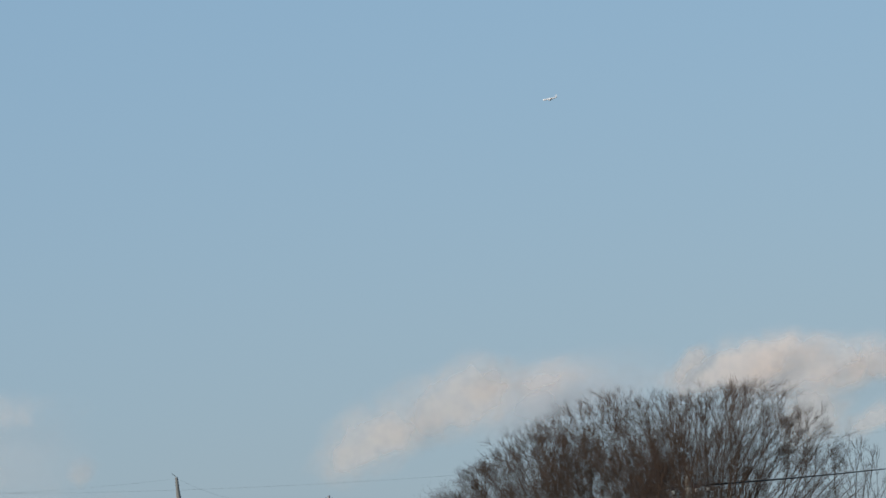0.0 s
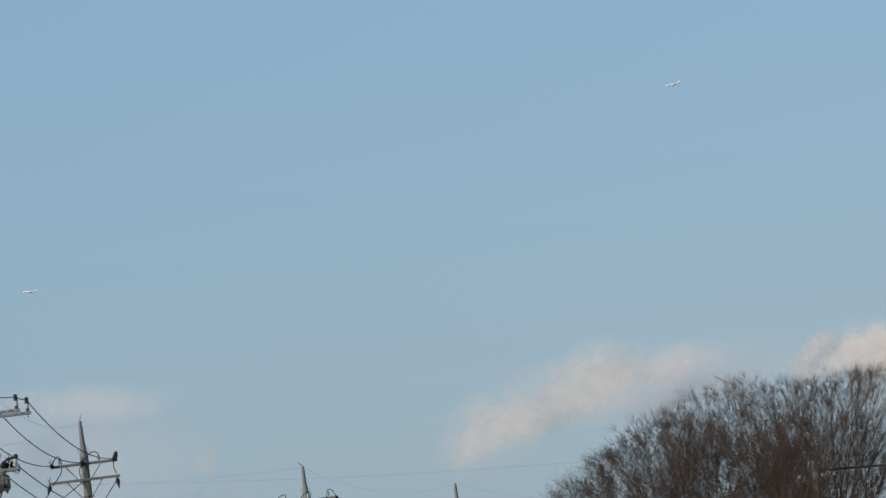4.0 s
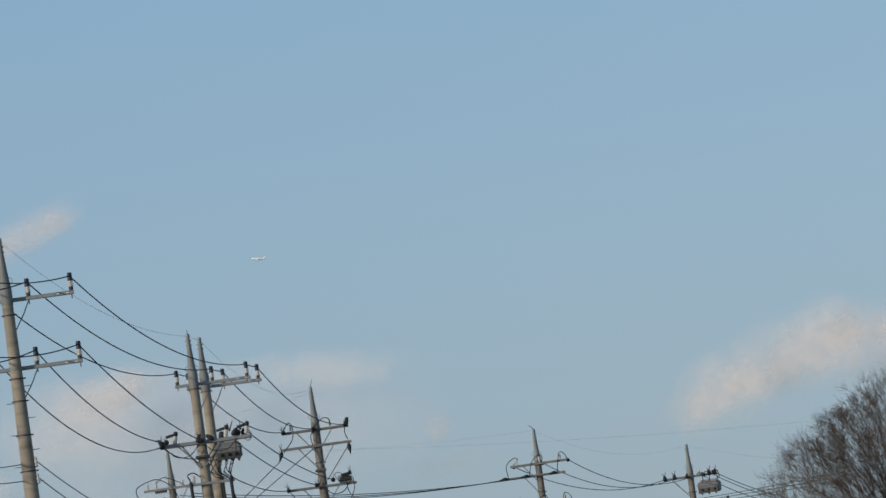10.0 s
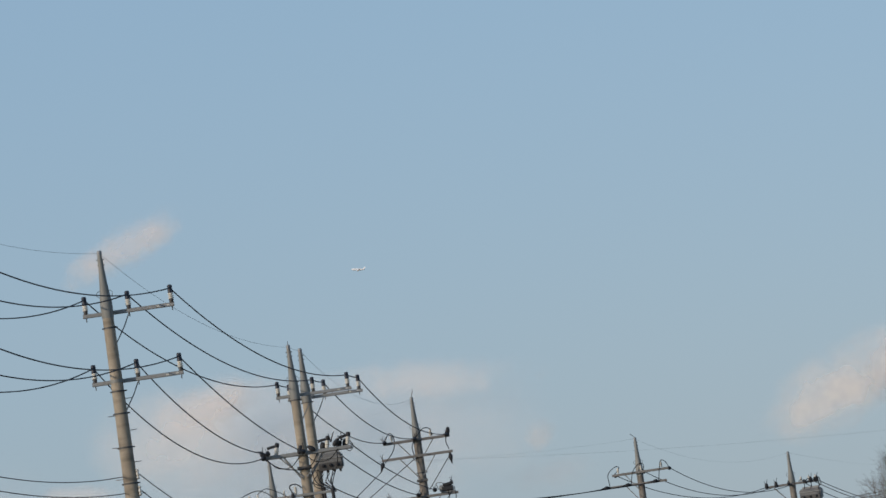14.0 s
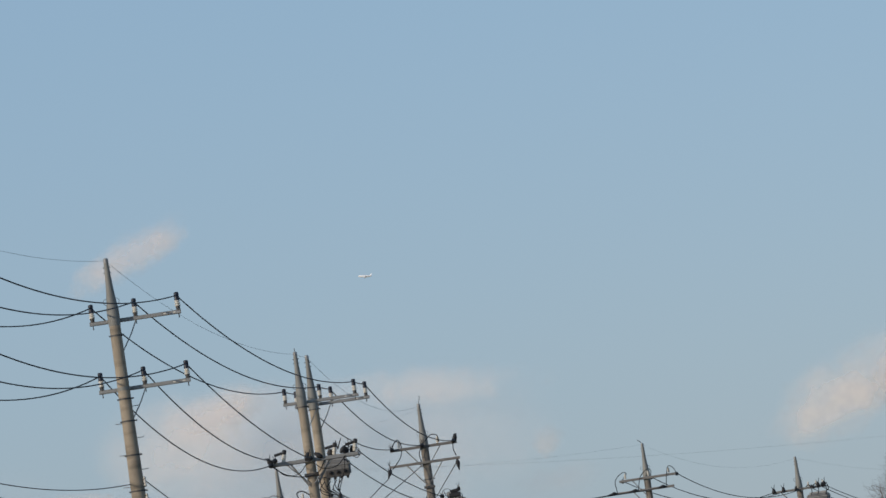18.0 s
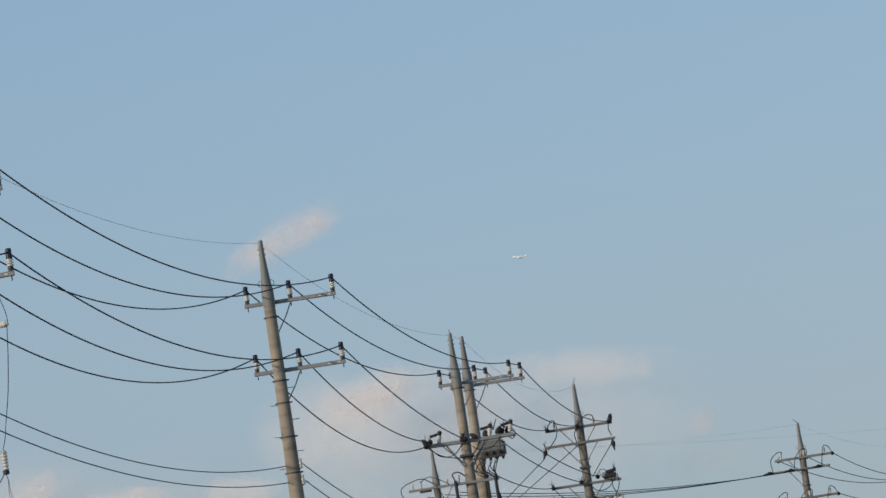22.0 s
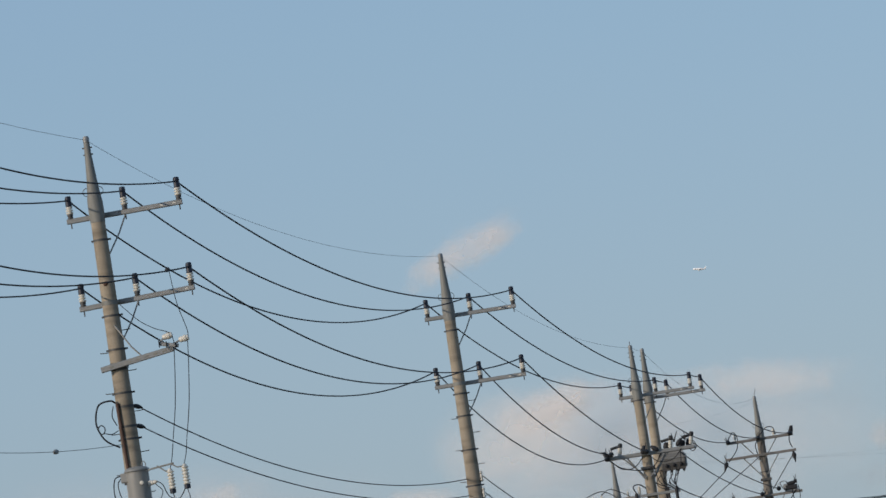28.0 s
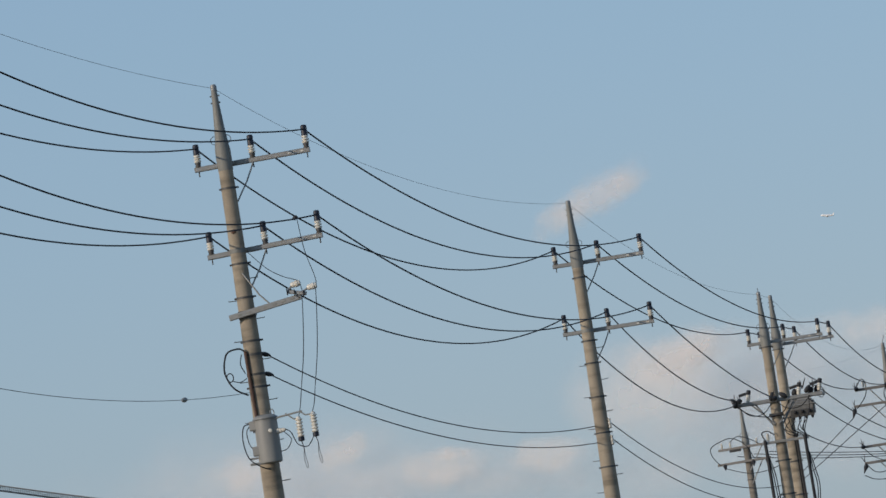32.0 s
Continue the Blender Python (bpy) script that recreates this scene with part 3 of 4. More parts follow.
for u in (-0.48, 0.83):
    part("riser_cable", Shape().tube([(u, -0.3, 11.72), (u + 0.01, -0.3, 10.9), (u + 0.02, -0.28, 9.6), (u * 0.6, -0.26, 7.5), (u * 0.4, -0.25, 4.0)], 0.055, 8), DARK, F_root, "thick black riser cable")
    for w in (0.1, 0.17):
        jumper(F_root, (u + 0.02, -0.3, 11.3), (u + w, -0.28, 10.6), (u + w + 0.05, -0.28, 9.8), (u * 0.6 + w, -0.26, 8.0), r=0.018)
jumper(F_root, (-1.2, -0.35, 12.9), (-0.8, -0.3, 12.6), (-0.2, -0.3, 12.45), (0.25, -0.3, 12.55), (0.5, -0.3, 12.9), r=0.017)
jumper(F_root, (1.15, -0.3, 12.95), (1.1, -0.3, 12.5), (0.9, -0.3, 12.0), (0.83, -0.3, 11.7), r=0.015)
jumper(F_root, (-0.48, -0.3, 11.72), (-0.55, -0.3, 11.95), (-0.35, -0.3, 12.0), (-0.15, -0.25, 11.85), r=0.02)
post(F_root, -0.38, -0.22, 11.67)
for u, zz, ry in ((-1.2, 12.95, -30), (-0.1, 12.95, 20), (0.45, 13.0, -55), (1.05, 13.05, 40)):
    part("cable_boot", Shape().lathe([(0.03, 0), (0.07, 0.05), (0.085, 0.14), (0.06, 0.24), (0.03, 0.3)], 10, pose(u, -0.34, zz, 0, ry, 0)), DARK, F_root)
for u0, u1, z0, z1, dip in ((-1.15, -0.1, 12.9, 12.85, 0.3), (0.1, 1.2, 12.9, 12.95, 0.28)):
    jumper(F_root, (u0, -0.33, z0), (0.7 * u0 + 0.3 * u1, -0.36, 0.7 * z0 + 0.3 * z1 - dip), (0.3 * u0 + 0.7 * u1, -0.36, 0.3 * z0 + 0.7 * z1 - dip), (u1, -0.33, z1), r=0.014)
for u, r in ((0.17, 0.03), (0.10, 0.022), (0.21, 0.02)):
    part("conduit", Shape().tube([(u, -0.13, 11.9), (u + 0.01, -0.14, 10.5), (u + 0.02, -0.15, 8.5), (u + 0.03, -0.17, 3.0)], r, 7), DARK, F2_root)
for z in (11.0, 9.9):
    for root in (F_root, F2_root):
        part("band", Shape().lathe([(shaft_radius(z) + 0.012, z - 0.03), (shaft_radius(z) + 0.012, z + 0.03)], 18).box(-0.26, 0.26, -0.03, 0.03, z - 0.025, z + 0.025), BAND, root)


# ---- dead-end pole with switchgear ----
def to(root, target, x, y, z):
    d = root.matrix_world.inverted() @ Vector(target) - Vector((x, y, z))
    return d.normalized()


C_root = utility_pole(-2.50, 302, -6.0, 16.5, "concrete dead-end pole crowded with arms and switchgear", bands=(13.6, 11.6), pegs=(5, 11), mat=DARK_CONCRETE)
crossarm(C_root, 14.86, -1.30, 1.28, slots=False, brace=0, mat=DARK_STEEL)
crossarm(C_root, 14.25, -1.42, 1.32, size=0.10, slots=False, brace=0, mat=DARK_STEEL)
crossarm(C_root, 12.67, -1.32, 1.32, size=0.10, slots=False, brace=0, mat=DARK_STEEL)
crossarm(C_root, 12.05, -1.34, 1.30, size=0.10, slots=False, brace=0, mat=DARK_STEEL)
crossarm(C_root, 10.88, 0.0, 1.85, size=0.08, slots=False, brace=0, mat=DARK_STEEL)
for z in (14.86, 14.25, 12.67, 12.05):
    part("brace", Shape().tube([(-0.72, -0.2, z - 0.05), (-0.08, -0.17, z - 0.85)], 0.022, 6), STEEL, C_root)
for k, u in enumerate((-1.22, -0.05, 1.18)):
    p = strain(C_root, u, -0.25, 14.9, to(C_root, Fp[1][k], u, -0.25, 14.9))
    wire(Fp[1][k], p, 0.55)
    s = at(F_root, *((0.57, 0.2, 11.94), (1.08, 0.3, 12.88), (1.5, 0.3, 13.15))[k])
    q = strain(C_root, (-1.3, -0.2, 0.45)[k], -0.25, (12.68, 12.75, 12.87)[k], to(C_root, s, u, -0.25, 12.72))
    wire(s, q, 0.22)
for u in (-0.95, 0.55):
    post(C_root, u, -0.22, 14.92)
jumper(C_root, (-1.2, -0.5, 14.95), (-1.0, -0.3, 15.25), (-0.86, -0.25, 15.05), (-0.92, -0.28, 14.6), (-1.3, -0.28, 14.15))
jumper(C_root, (0.0, -0.4, 14.95), (0.3, -0.3, 15.25), (0.55, -0.25, 15.22), (0.62, -0.28, 14.95))
jumper(C_root, (1.15, -0.3, 14.9), (1.12, -0.3, 14.6), (1.2, -0.3, 14.35))
jumper(C_root, (-0.1, -0.3, 14.85), (-0.2, -0.3, 14.6), (-0.16, -0.3, 14.3))
for u, d in ((-1.36, (-0.35, -0.3, -1)), (1.2, (0.1, -0.2, -1))):
    strain(C_root, u, -0.24, 14.22, d)
part("arcing_horn", HORN, None, C_root, m=pose(-1.4, -0.25, 14.3))
part("cable_boot", Shape().lathe([(0.04, 0), (0.075, 0.05), (0.085, 0.18), (0.06, 0.27), (0.03, 0.31)], 10, pose(1.2, -0.25, 14.88, 0, 12, 0)), DARK, C_root)
GUY = dict(r=0.016, mat=BARE, label="straight steel guy wire from a dead-end pole", name="guy_wire", group="guy wires")
wire(at(C_root, -1.45, -0.4, 13.85), (-21.0, 285, 0), 0.05, **GUY)
wire(at(C_root, -0.1, -0.2, 14.2), (-23.3, 285, 0), 0.05, **GUY)
wire(at(C_root, 1.18, -0.25, 14.1), at(C_root, 0.22, -0.18, 12.9), 0.0, **GUY)
for u in (-1.25, 0.05, 0.55):
    strain(C_root, u, -0.25, 12.05, (-0.3, -0.5, -0.8), horn=False)
jumper(C_root, (-1.25, -0.3, 12.6), (-1.0, -0.3, 12.3), (-0.5, -0.3, 12.0), (-0.1, -0.3, 11.7), r=0.015)
jumper(C_root, (-1.4, -0.4, 11.6), (-1.0, -0.35, 11.4), (-0.4, -0.3, 11.35), (0.0, -0.25, 11.45), r=0.017)
jumper(C_root, (0.15, -0.3, 12.15), (0.45, -0.3, 12.02), (0.8, -0.3, 11.75), (1.2, -0.3, 11.8), r=0.02)
jumper(C_root, (1.2, -0.3, 12.9), (1.22, -0.3, 12.5), (1.1, -0.3, 12.2), (1.0, -0.3, 12.05), r=0.016)
jumper(C_root, (0.95, -0.3, 12.8), (0.98, -0.3, 12.4), (1.15, -0.3, 12.1), (1.25, -0.3, 12.0), r=0.016)
for u0, u1, z0, z1, dip in ((-1.3, -0.2, 12.05, 12.0, 0.35), (0.1, 1.1, 12.6, 12.75, 0.3), (-0.15, 0.5, 12.05, 11.6, 0.5), (0.2, 0.9, 12.0, 12.05, 0.3), (0.15, 0.8, 11.2, 11.1, 0.3)):
    jumper(C_root, (u0, -0.3, z0), (0.7 * u0 + 0.3 * u1, -0.34, 0.7 * z0 + 0.3 * z1 - dip), (0.3 * u0 + 0.7 * u1, -0.34, 0.3 * z0 + 0.7 * z1 - dip), (u1, -0.3, z1), r=0.017)
for z in (14.86, 14.25, 12.67, 12.05):
    part("brace", Shape().tube([(0.62, -0.2, z - 0.05), (0.1, -0.17, z - 0.75)], 0.018, 6), STEEL, C_root)
for u, zz, tilt, sc in ((-1.25, 14.95, -20, 1.0), (1.22, 14.95, 12, 1.15), (-1.3, 12.75, -25, 1.1), (-0.1, 12.75, 8, 1.2), (-1.32, 12.1, -10, 1.3), (0.0, 14.95, 0, 1.2)):
    part("arcing_horn", HORN, None, C_root, m=pose(u, -0.28, zz, 0, tilt, 0) @ Matrix.Scale(sc, 4))
for z in (13.3, 11.9, 11.3):
    part("cable_saddle", Shape().box(-0.2, 0.22, -0.24, -0.13, z - 0.05, z + 0.05), BAND, C_root)
for u0, z0, u1, z1 in ((0.12, 12.6, 0.55, 11.75), (0.1, 12.0, 0.6, 11.65), (0.5, 11.9, 0.95, 11.95), (0.1, 11.6, 0.5, 10.95), (0.3, 10.9, 1.0, 10.95), (0.15, 11.0, 0.35, 10.2), (0.2, 11.3, 0.55, 11.3)):
    jumper(C_root, (u0, -0.28, z0), (0.6 * u0 + 0.4 * u1, -0.34, 0.5 * (z0 + z1) - 0.16), (u1, -0.3, z1), r=0.016)
RND = thing("disconnect_switch", "grey drum and black stepped switch standing on an arm", "switchgear", C_root.matrix_world @ pose(0.72, -0.22, 12.72) @ Matrix.Scale(0.92, 4))
part("drum", Shape().lathe([(0.05, 0), (0.11, 0.02), (0.14, 0.05), (0.14, 0.2), (0.12, 0.24)], 16, turn_to((1, 0, 0.1), (-0.12, 0, 0.17))), GREY, RND, "grey metal drum")
part("cover", Shape().box(0.0, 0.46, -0.15, 0.15, 0.06, 0.26, 0.04).box(0.1, 0.44, -0.12, 0.12, 0.22, 0.36, 0.04, pose(0, 0, 0, 0, -8, 0)).box(0.36, 0.48, -0.07, 0.07, 0.3, 0.46, 0.03), DARK, RND, "black stepped cover")
part("lead", Shape().tube(bez((-0.14, -0.1, 0.15), (-0.2, -0.12, 0.4), (-0.02, -0.12, 0.44), (0.12, -0.1, 0.34)), 0.014, 6), BARE, RND)
part("pad", Shape().box(-0.05, 0.5, -0.08, 0.08, 0.0, 0.06), STEEL, RND)
part("arcing_horn", HORN, None, RND, m=pose(0.42, 0, 0.45))
SW = thing("switch_box", "light grey switch box with bushings hung beside a pole", "switchgear", C_root.matrix_world @ pose(0.95, -0.2, 11.24))
tank_box(SW, 0.88, 0.5, 0.5, 5)
part("top_plate", Shape().box(-0.4, 0.4, -0.2, 0.2, 0.56, 0.64), STEEL, SW)
for u in (-0.25, 0.05, 0.3):
    part("top_bushing", Shape().lathe([(0.06, 0.60), (0.08, 0.65), (0.05, 0.70), (0.07, 0.74), (0.03, 0.82)], 10, pose(u, -0.05, 0.02)), PORCELAIN, SW)
    jumper(C_root, (0.93 + u, -0.3, 11.05), (1.0 + u, -0.32, 10.9), (1.1 + u, -0.3, 10.92), (1.12 + u, -0.3, 11.06), r=0.013)
post(C_root, 1.82, -0.22, 10.92)
wire(head(F2_root, 16.44), head(C_root, 16.44), 0.8, **SHIELD)
wire(head(C_root, 16.3), at(F2_root, 0.1, 0.1, 13.9), 0.1, **dict(SHIELD, r=0.0025))
part("lightning_tip", Shape().tube([(0, 0, 16.5), (0.02, 0, 16.62), (0.08, 0, 16.72), (0.06, 0, 16.8)], 0.012, 5), BAND, C_root)
part("lightning_tip", Shape().tube([(0, 0, 16.5), (0.0, 0, 16.66)], 0.012, 5), BAND, F_root)

# ---- pole behind the twin pole ----
I_root = utility_pole(-9.40, 345, -20, 16.69, "slim concrete pole of a second line behind the twin pole", bands=(13.6, 12.5), pegs=(5, 10), mat=DARK_CONCRETE)
crossarm(I_root, 15.05, -1.22, 1.05, slots=False, brace=0, mat=DARK_STEEL)
crossarm(I_root, 14.42, -1.35, 1.15, slots=False, brace=0, mat=DARK_STEEL)
part("brace", Shape().tube([(0.8, -0.2, 15.0), (0.1, -0.17, 14.0)], 0.025, 6).tube([(0.75, -0.2, 14.4), (0.1, -0.17, 13.4)], 0.025, 6), STEEL, I_root)
for u in (-1.05, -0.65, 0.6):
    post(I_root, u, -0.22, 15.1)
part("cable_block", Shape().box(-0.7, -0.2, -0.3, -0.15, 14.9, 15.02, 0.02), DARK, I_root)
jumper(I_root, (-1.2, -0.3, 14.4), (-1.5, -0.3, 14.8), (-1.55, -0.3, 15.2), (-1.1, -0.3, 15.42), (-0.5, -0.3, 15.5), (0.1, -0.3, 15.1), (0.4, -0.3, 14.5), r=0.02)
jumper(I_root, (-0.65, -0.25, 15.35), (-0.2, -0.3, 15.55), (0.4, -0.3, 15.3), (0.7, -0.3, 15.1), r=0.018)
for u in (-1.0, 0.35, 1.0):
    strain(I_root, u, -0.3, 14.42, (0.2, -0.5, -0.4), horn=False)
jumper(I_root, (-1.0, -0.4, 14.25), (0, -0.4, 13.9), (0.8, -0.4, 13.85), (1.6, -0.4, 14.0), r=0.016)

# ---- pole with arched jumpers, and the transformer pole beyond ----
G_root = utility_pole(6.92, 364, -11, 16.30, "concrete pole with four arms and arched jumper cables", bands=(13.4,), pegs=(5, 11), mat=DARK_CONCRETE)
for z, x0, x1 in ((14.70, -1.25, 1.40), (14.16, -1.50, 1.25), (12.82, -1.25, 1.42), (12.35, -1.50, 1.25)):
    crossarm(G_root, z, x0, x1, slots=False, brace=0, size=0.11, mat=DARK_STEEL)
    part("brace", Shape().tube([(-0.65, -0.2, z - 0.05), (-0.08, -0.17, z - 0.8)], 0.022, 6), STEEL, G_root)
part("lightning_tip", Shape().tube([(0, 0, 16.3), (-0.1, 0, 16.42), (-0.2, 0, 16.5)], 0.015, 5), BAND, G_root)
H_root = utility_pole(14.97, 395, -16, 15.8, "concrete pole with a grey transformer box under its arm", bands=(13.4,), pegs=(5, 11), mat=DARK_CONCRETE)
crossarm(H_root, 14.17, -1.35, 1.32, slots=False, brace=0, size=0.11, mat=DARK_STEEL)
crossarm(H_root, 12.46, -0.60, 1.90, slots=False, size=0.1, mat=DARK_STEEL)
part("brace", Shape().tube([(-0.9, -0.2, 14.1), (-0.1, -0.17, 13.2)], 0.03, 6), STEEL, H_root)
Hp = [insulator(H_root, u, 12.5) for u in (-0.5, 0.7, 1.82)]
HB = thing("transformer_box", "light grey transformer box hung under the arm of a pole", "transformer", H_root.matrix_world @ pose(0.98, -0.3, 13.26))
tank_box(HB, 1.08, 0.56, 0.6, 3)
for u, ry in ((0.85, -40), (1.3, -15), (-0.12, 10)):
    part("cable_boot", Shape().lathe([(0.03, 0), (0.06, 0.05), (0.075, 0.12), (0.05, 0.2), (0.03, 0.26)], 10, pose(u, -0.36, 14.1, 0, ry, 0)), DARK, H_root)
for u0, u1, z1 in ((0.45, 0.7, 13.75), (0.8, 1.05, 13.78), (1.2, 1.45, 13.7), (1.35, 1.55, 13.9)):
    jumper(H_root, (u0, -0.4, 14.25), (0.5 * (u0 + u1) + 0.1, -0.66, 14.3), (u1 + 0.08, -0.66, 14.0), (u1, -0.64, z1), r=0.022)
for u in (0.55, 0.95, 1.3):
    post(H_root, u, -0.3, 14.22)
for u in (-1.25, -0.75, 1.05, 1.35):
    part("arcing_horn", HORN, None, H_root, m=pose(u, -0.3, 14.25) @ Matrix.Scale(1.5, 4))
    part("clamp", Shape().lathe([(0.06, 0), (0.1, 0.06), (0.09, 0.2), (0.04, 0.3)], 10, pose(u, -0.3, 14.1)), DARK, H_root)
I_far = [at(I_root, u, 0.3, 14.7) for u in (-0.6, 0.2, 0.9)]
J_root = utility_pole(30.5, 440, -16, 15.6, "concrete pole half hidden behind the bare tree", bands=(), pegs=(5, 6), mat=DARK_CONCRETE)
crossarm(J_root, 14.0, -1.3, 1.3, slots=False, mat=DARK_STEEL)
crossarm(J_root, 12.4, -0.6, 1.9, slots=False, mat=DARK_STEEL)
Jp = [[insulator(J_root, u, z) for u in us] for z, us in ((14.05, (-1.2, 0.3, 1.2)), (12.45, (-0.5, 0.7, 1.82)))]
K_root = utility_pole(28.7, 344, 10, 13.9, "concrete pole standing among the branches of the bare tree", bands=(), pegs=(5, 6), mat=DARK_CONCRETE)
crossarm(K_root, 12.26, -0.9, 0.9, slots=False, brace=0, size=0.07, mat=DARK_STEEL)
Kp = [insulator(K_root, u, 12.28) for u in (-0.8, 0.25, 0.8)]
N_root = utility_pole(62.0, 300, 5, 14.6, "concrete pole of a side line", bands=(), pegs=(5, 6))
crossarm(N_root, 12.6, -0.9, 0.9, slots=False, brace=0)
Np = [insulator(N_root, u, 12.65) for u in (-0.8, 0.25, 0.8)]
for k in range(3):
    uA, uB = (-1.2, 0.15, 1.35)[k], (-1.4, -0.4, 0.9)[k]
    for zt, zb in ((14.72, 14.2), (12.84, 12.39)):
        post(G_root, uA * 0.8, -0.22, zt + 0.05)
        jumper(G_root, (uB, -0.35, zb + 0.02), (0.5 * (uA + uB) - 0.12, -0.35, zt + 0.05), (uA * 0.85 - 0.05, -0.3, zt + 0.36), (uA * 0.85 + 0.14, -0.3, zt + 0.30), (uA, 0.2, zt + 0.05), r=0.018)
        strain(G_root, uB, -0.3, zb, (-0.9, -0.3, -0.1), horn=False)
    t = strain(G_root, uA, 0.1, 14.7, to(G_root, at(H_root, -1.25 + 0.9 * k, -0.3, 14.2), uA, 0.1, 14.7), horn=False)
    wire(t, at(H_root, (-1.3, -0.7, 0.2)[k], -0.3, 14.18), 0.75)
    t = strain(G_root, uA, 0.1, 12.82, to(G_root, Hp[k], uA, 0.1, 12.82), horn=False)
    wire(t, Hp[k], 0.7)
    wire(at(G_root, uB - 0.3, -0.4, 14.15), I_far[k], 0.45, r=0.018)
    wire(at(H_root, (0.6, 1.1, 1.35)[k], -0.2, 14.2), Jp[0][k], 1.9)
    wire(Hp[k], Jp[1][k], 1.75)
    wire(at(G_root, (0.3, 0.8, 1.2)[k], 0.0, 12.06), Kp[k], (0.36, 0.46, 0.6)[k], r=0.013)
    wire(Kp[k], Np[k], 0.85, r=0.018)
    wire(at(G_root, uB - 0.3, -0.4, 12.33), at(C_root, 0.3 + 0.2 * k, 0.3, 9.6), 0.9, r=0.018)
FAINT = dict(SHIELD, r=0.0024)
wire(head(I_root, 16.62), head(G_root, 16.25), 0.35, **FAINT)
wire(head(G_root, 16.25), head(H_root, 15.75), 0.75, **FAINT)
wire(head(H_root, 15.75), head(J_root, 15.5), 0.75, **FAINT)
wire(head(I_root, 16.65), head(N_root, 14.5), 2.3, **FAINT)

# ---- street lamp ----
LAMP = thing("street_lamp", "grey curved-arm street lamp with a flat cobra head", "street lamp", pose(-1.6, 160, 0))
part("pole", Shape().lathe([(0.1, 0), (0.09, 0.3), (0.05, 5.6)], 12), STEEL, LAMP)
part("arm", Shape().tube(bez((0, 0, 5.5), (0.2, 0, 5.85), (0.8, 0, 6.15), (1.5, 0, 6.3), (1.8, 0, 6.34)), 0.03, 8), STEEL, LAMP)
part("lamp_head", Shape().lathe([(0.03, 0), (0.07, 0.06), (0.11, 0.25), (0.12, 0.42), (0.08, 0.52), (0.02, 0.56)], 14, Matrix.Translation((1.76, 0, 6.34)) @ Matrix.Diagonal((1, 1, 0.55, 1)) @ turn_to((1, 0, -0.02), (0, 0, 0))), GREY, LAMP)
part("lens", Shape().lathe([(0.02, 0), (0.08, 0.05), (0.09, 0.2), (0.05, 0.28)], 14, Matrix.Translation((1.96, 0, 6.30)) @ Matrix.Diagonal((1, 1, 0.5, 1)) @ turn_to((1, 0, 0), (0, 0, 0))), GLASS, LAMP)


# ---- trees ----
def sticks(name, p0, p1, r0, r1, mat, sides=3):
    """Many straight tapered sticks in one mesh."""
    d = p1 - p0
    d = d / np.maximum(np.linalg.norm(d, axis=1, keepdims=True), 1e-9)
    side = np.cross(d, np.where(np.abs(d[:, 2:]) > 0.9, (1.0, 0.1, 0.0), (0.13, 0.21, 0.97)))
    side /= np.linalg.norm(side, axis=1, keepdims=True)
    up = np.cross(side, d)
    a = 2 * np.pi * np.arange(sides) / sides
    rim = np.cos(a)[None, :, None] * side[:, None] + np.sin(a)[None, :, None] * up[:, None]
    v = np.concatenate([p0[:, None] + rim * r0[:, None, None], p1[:, None] + rim * r1[:, None, None]], 1)
    n, k = len(p0), np.arange(sides)
    quad = np.stack([k, (k + 1) % sides, (k + 1) % sides + sides, k + sides], 1)
    idx = (np.arange(n)[:, None, None] * 2 * sides + quad[None]).ravel()
    me = bpy.data.meshes.new(name)
    me.vertices.add(n * 2 * sides)
    me.vertices.foreach_set("co", v.astype(np.float32).ravel())
    me.loops.add(n * sides * 4)
    me.loops.foreach_set("vertex_index", idx.astype(np.int32))
    me.polygons.add(n * sides)
    me.polygons.foreach_set("loop_start", np.arange(0, n * sides * 4, 4, dtype=np.int32))
    me.materials.append(mat)
    me.update(calc_edges=True)
    me.shade_smooth()
    return me


def swing(rng, d, low, high):
    """Directions turned away from d by low to high degrees, each to a random side."""
    o = np.cross(d, rng.normal(0, 1, d.shape))
    o /= np.maximum(np.linalg.norm(o, axis=1, keepdims=True), 1e-9)
    a = np.radians(rng.uniform(low, high, (len(d), 1)))
    return d * np.cos(a) + o * np.sin(a), d * np.cos(0.35 * a) - o * np.sin(0.35 * a)


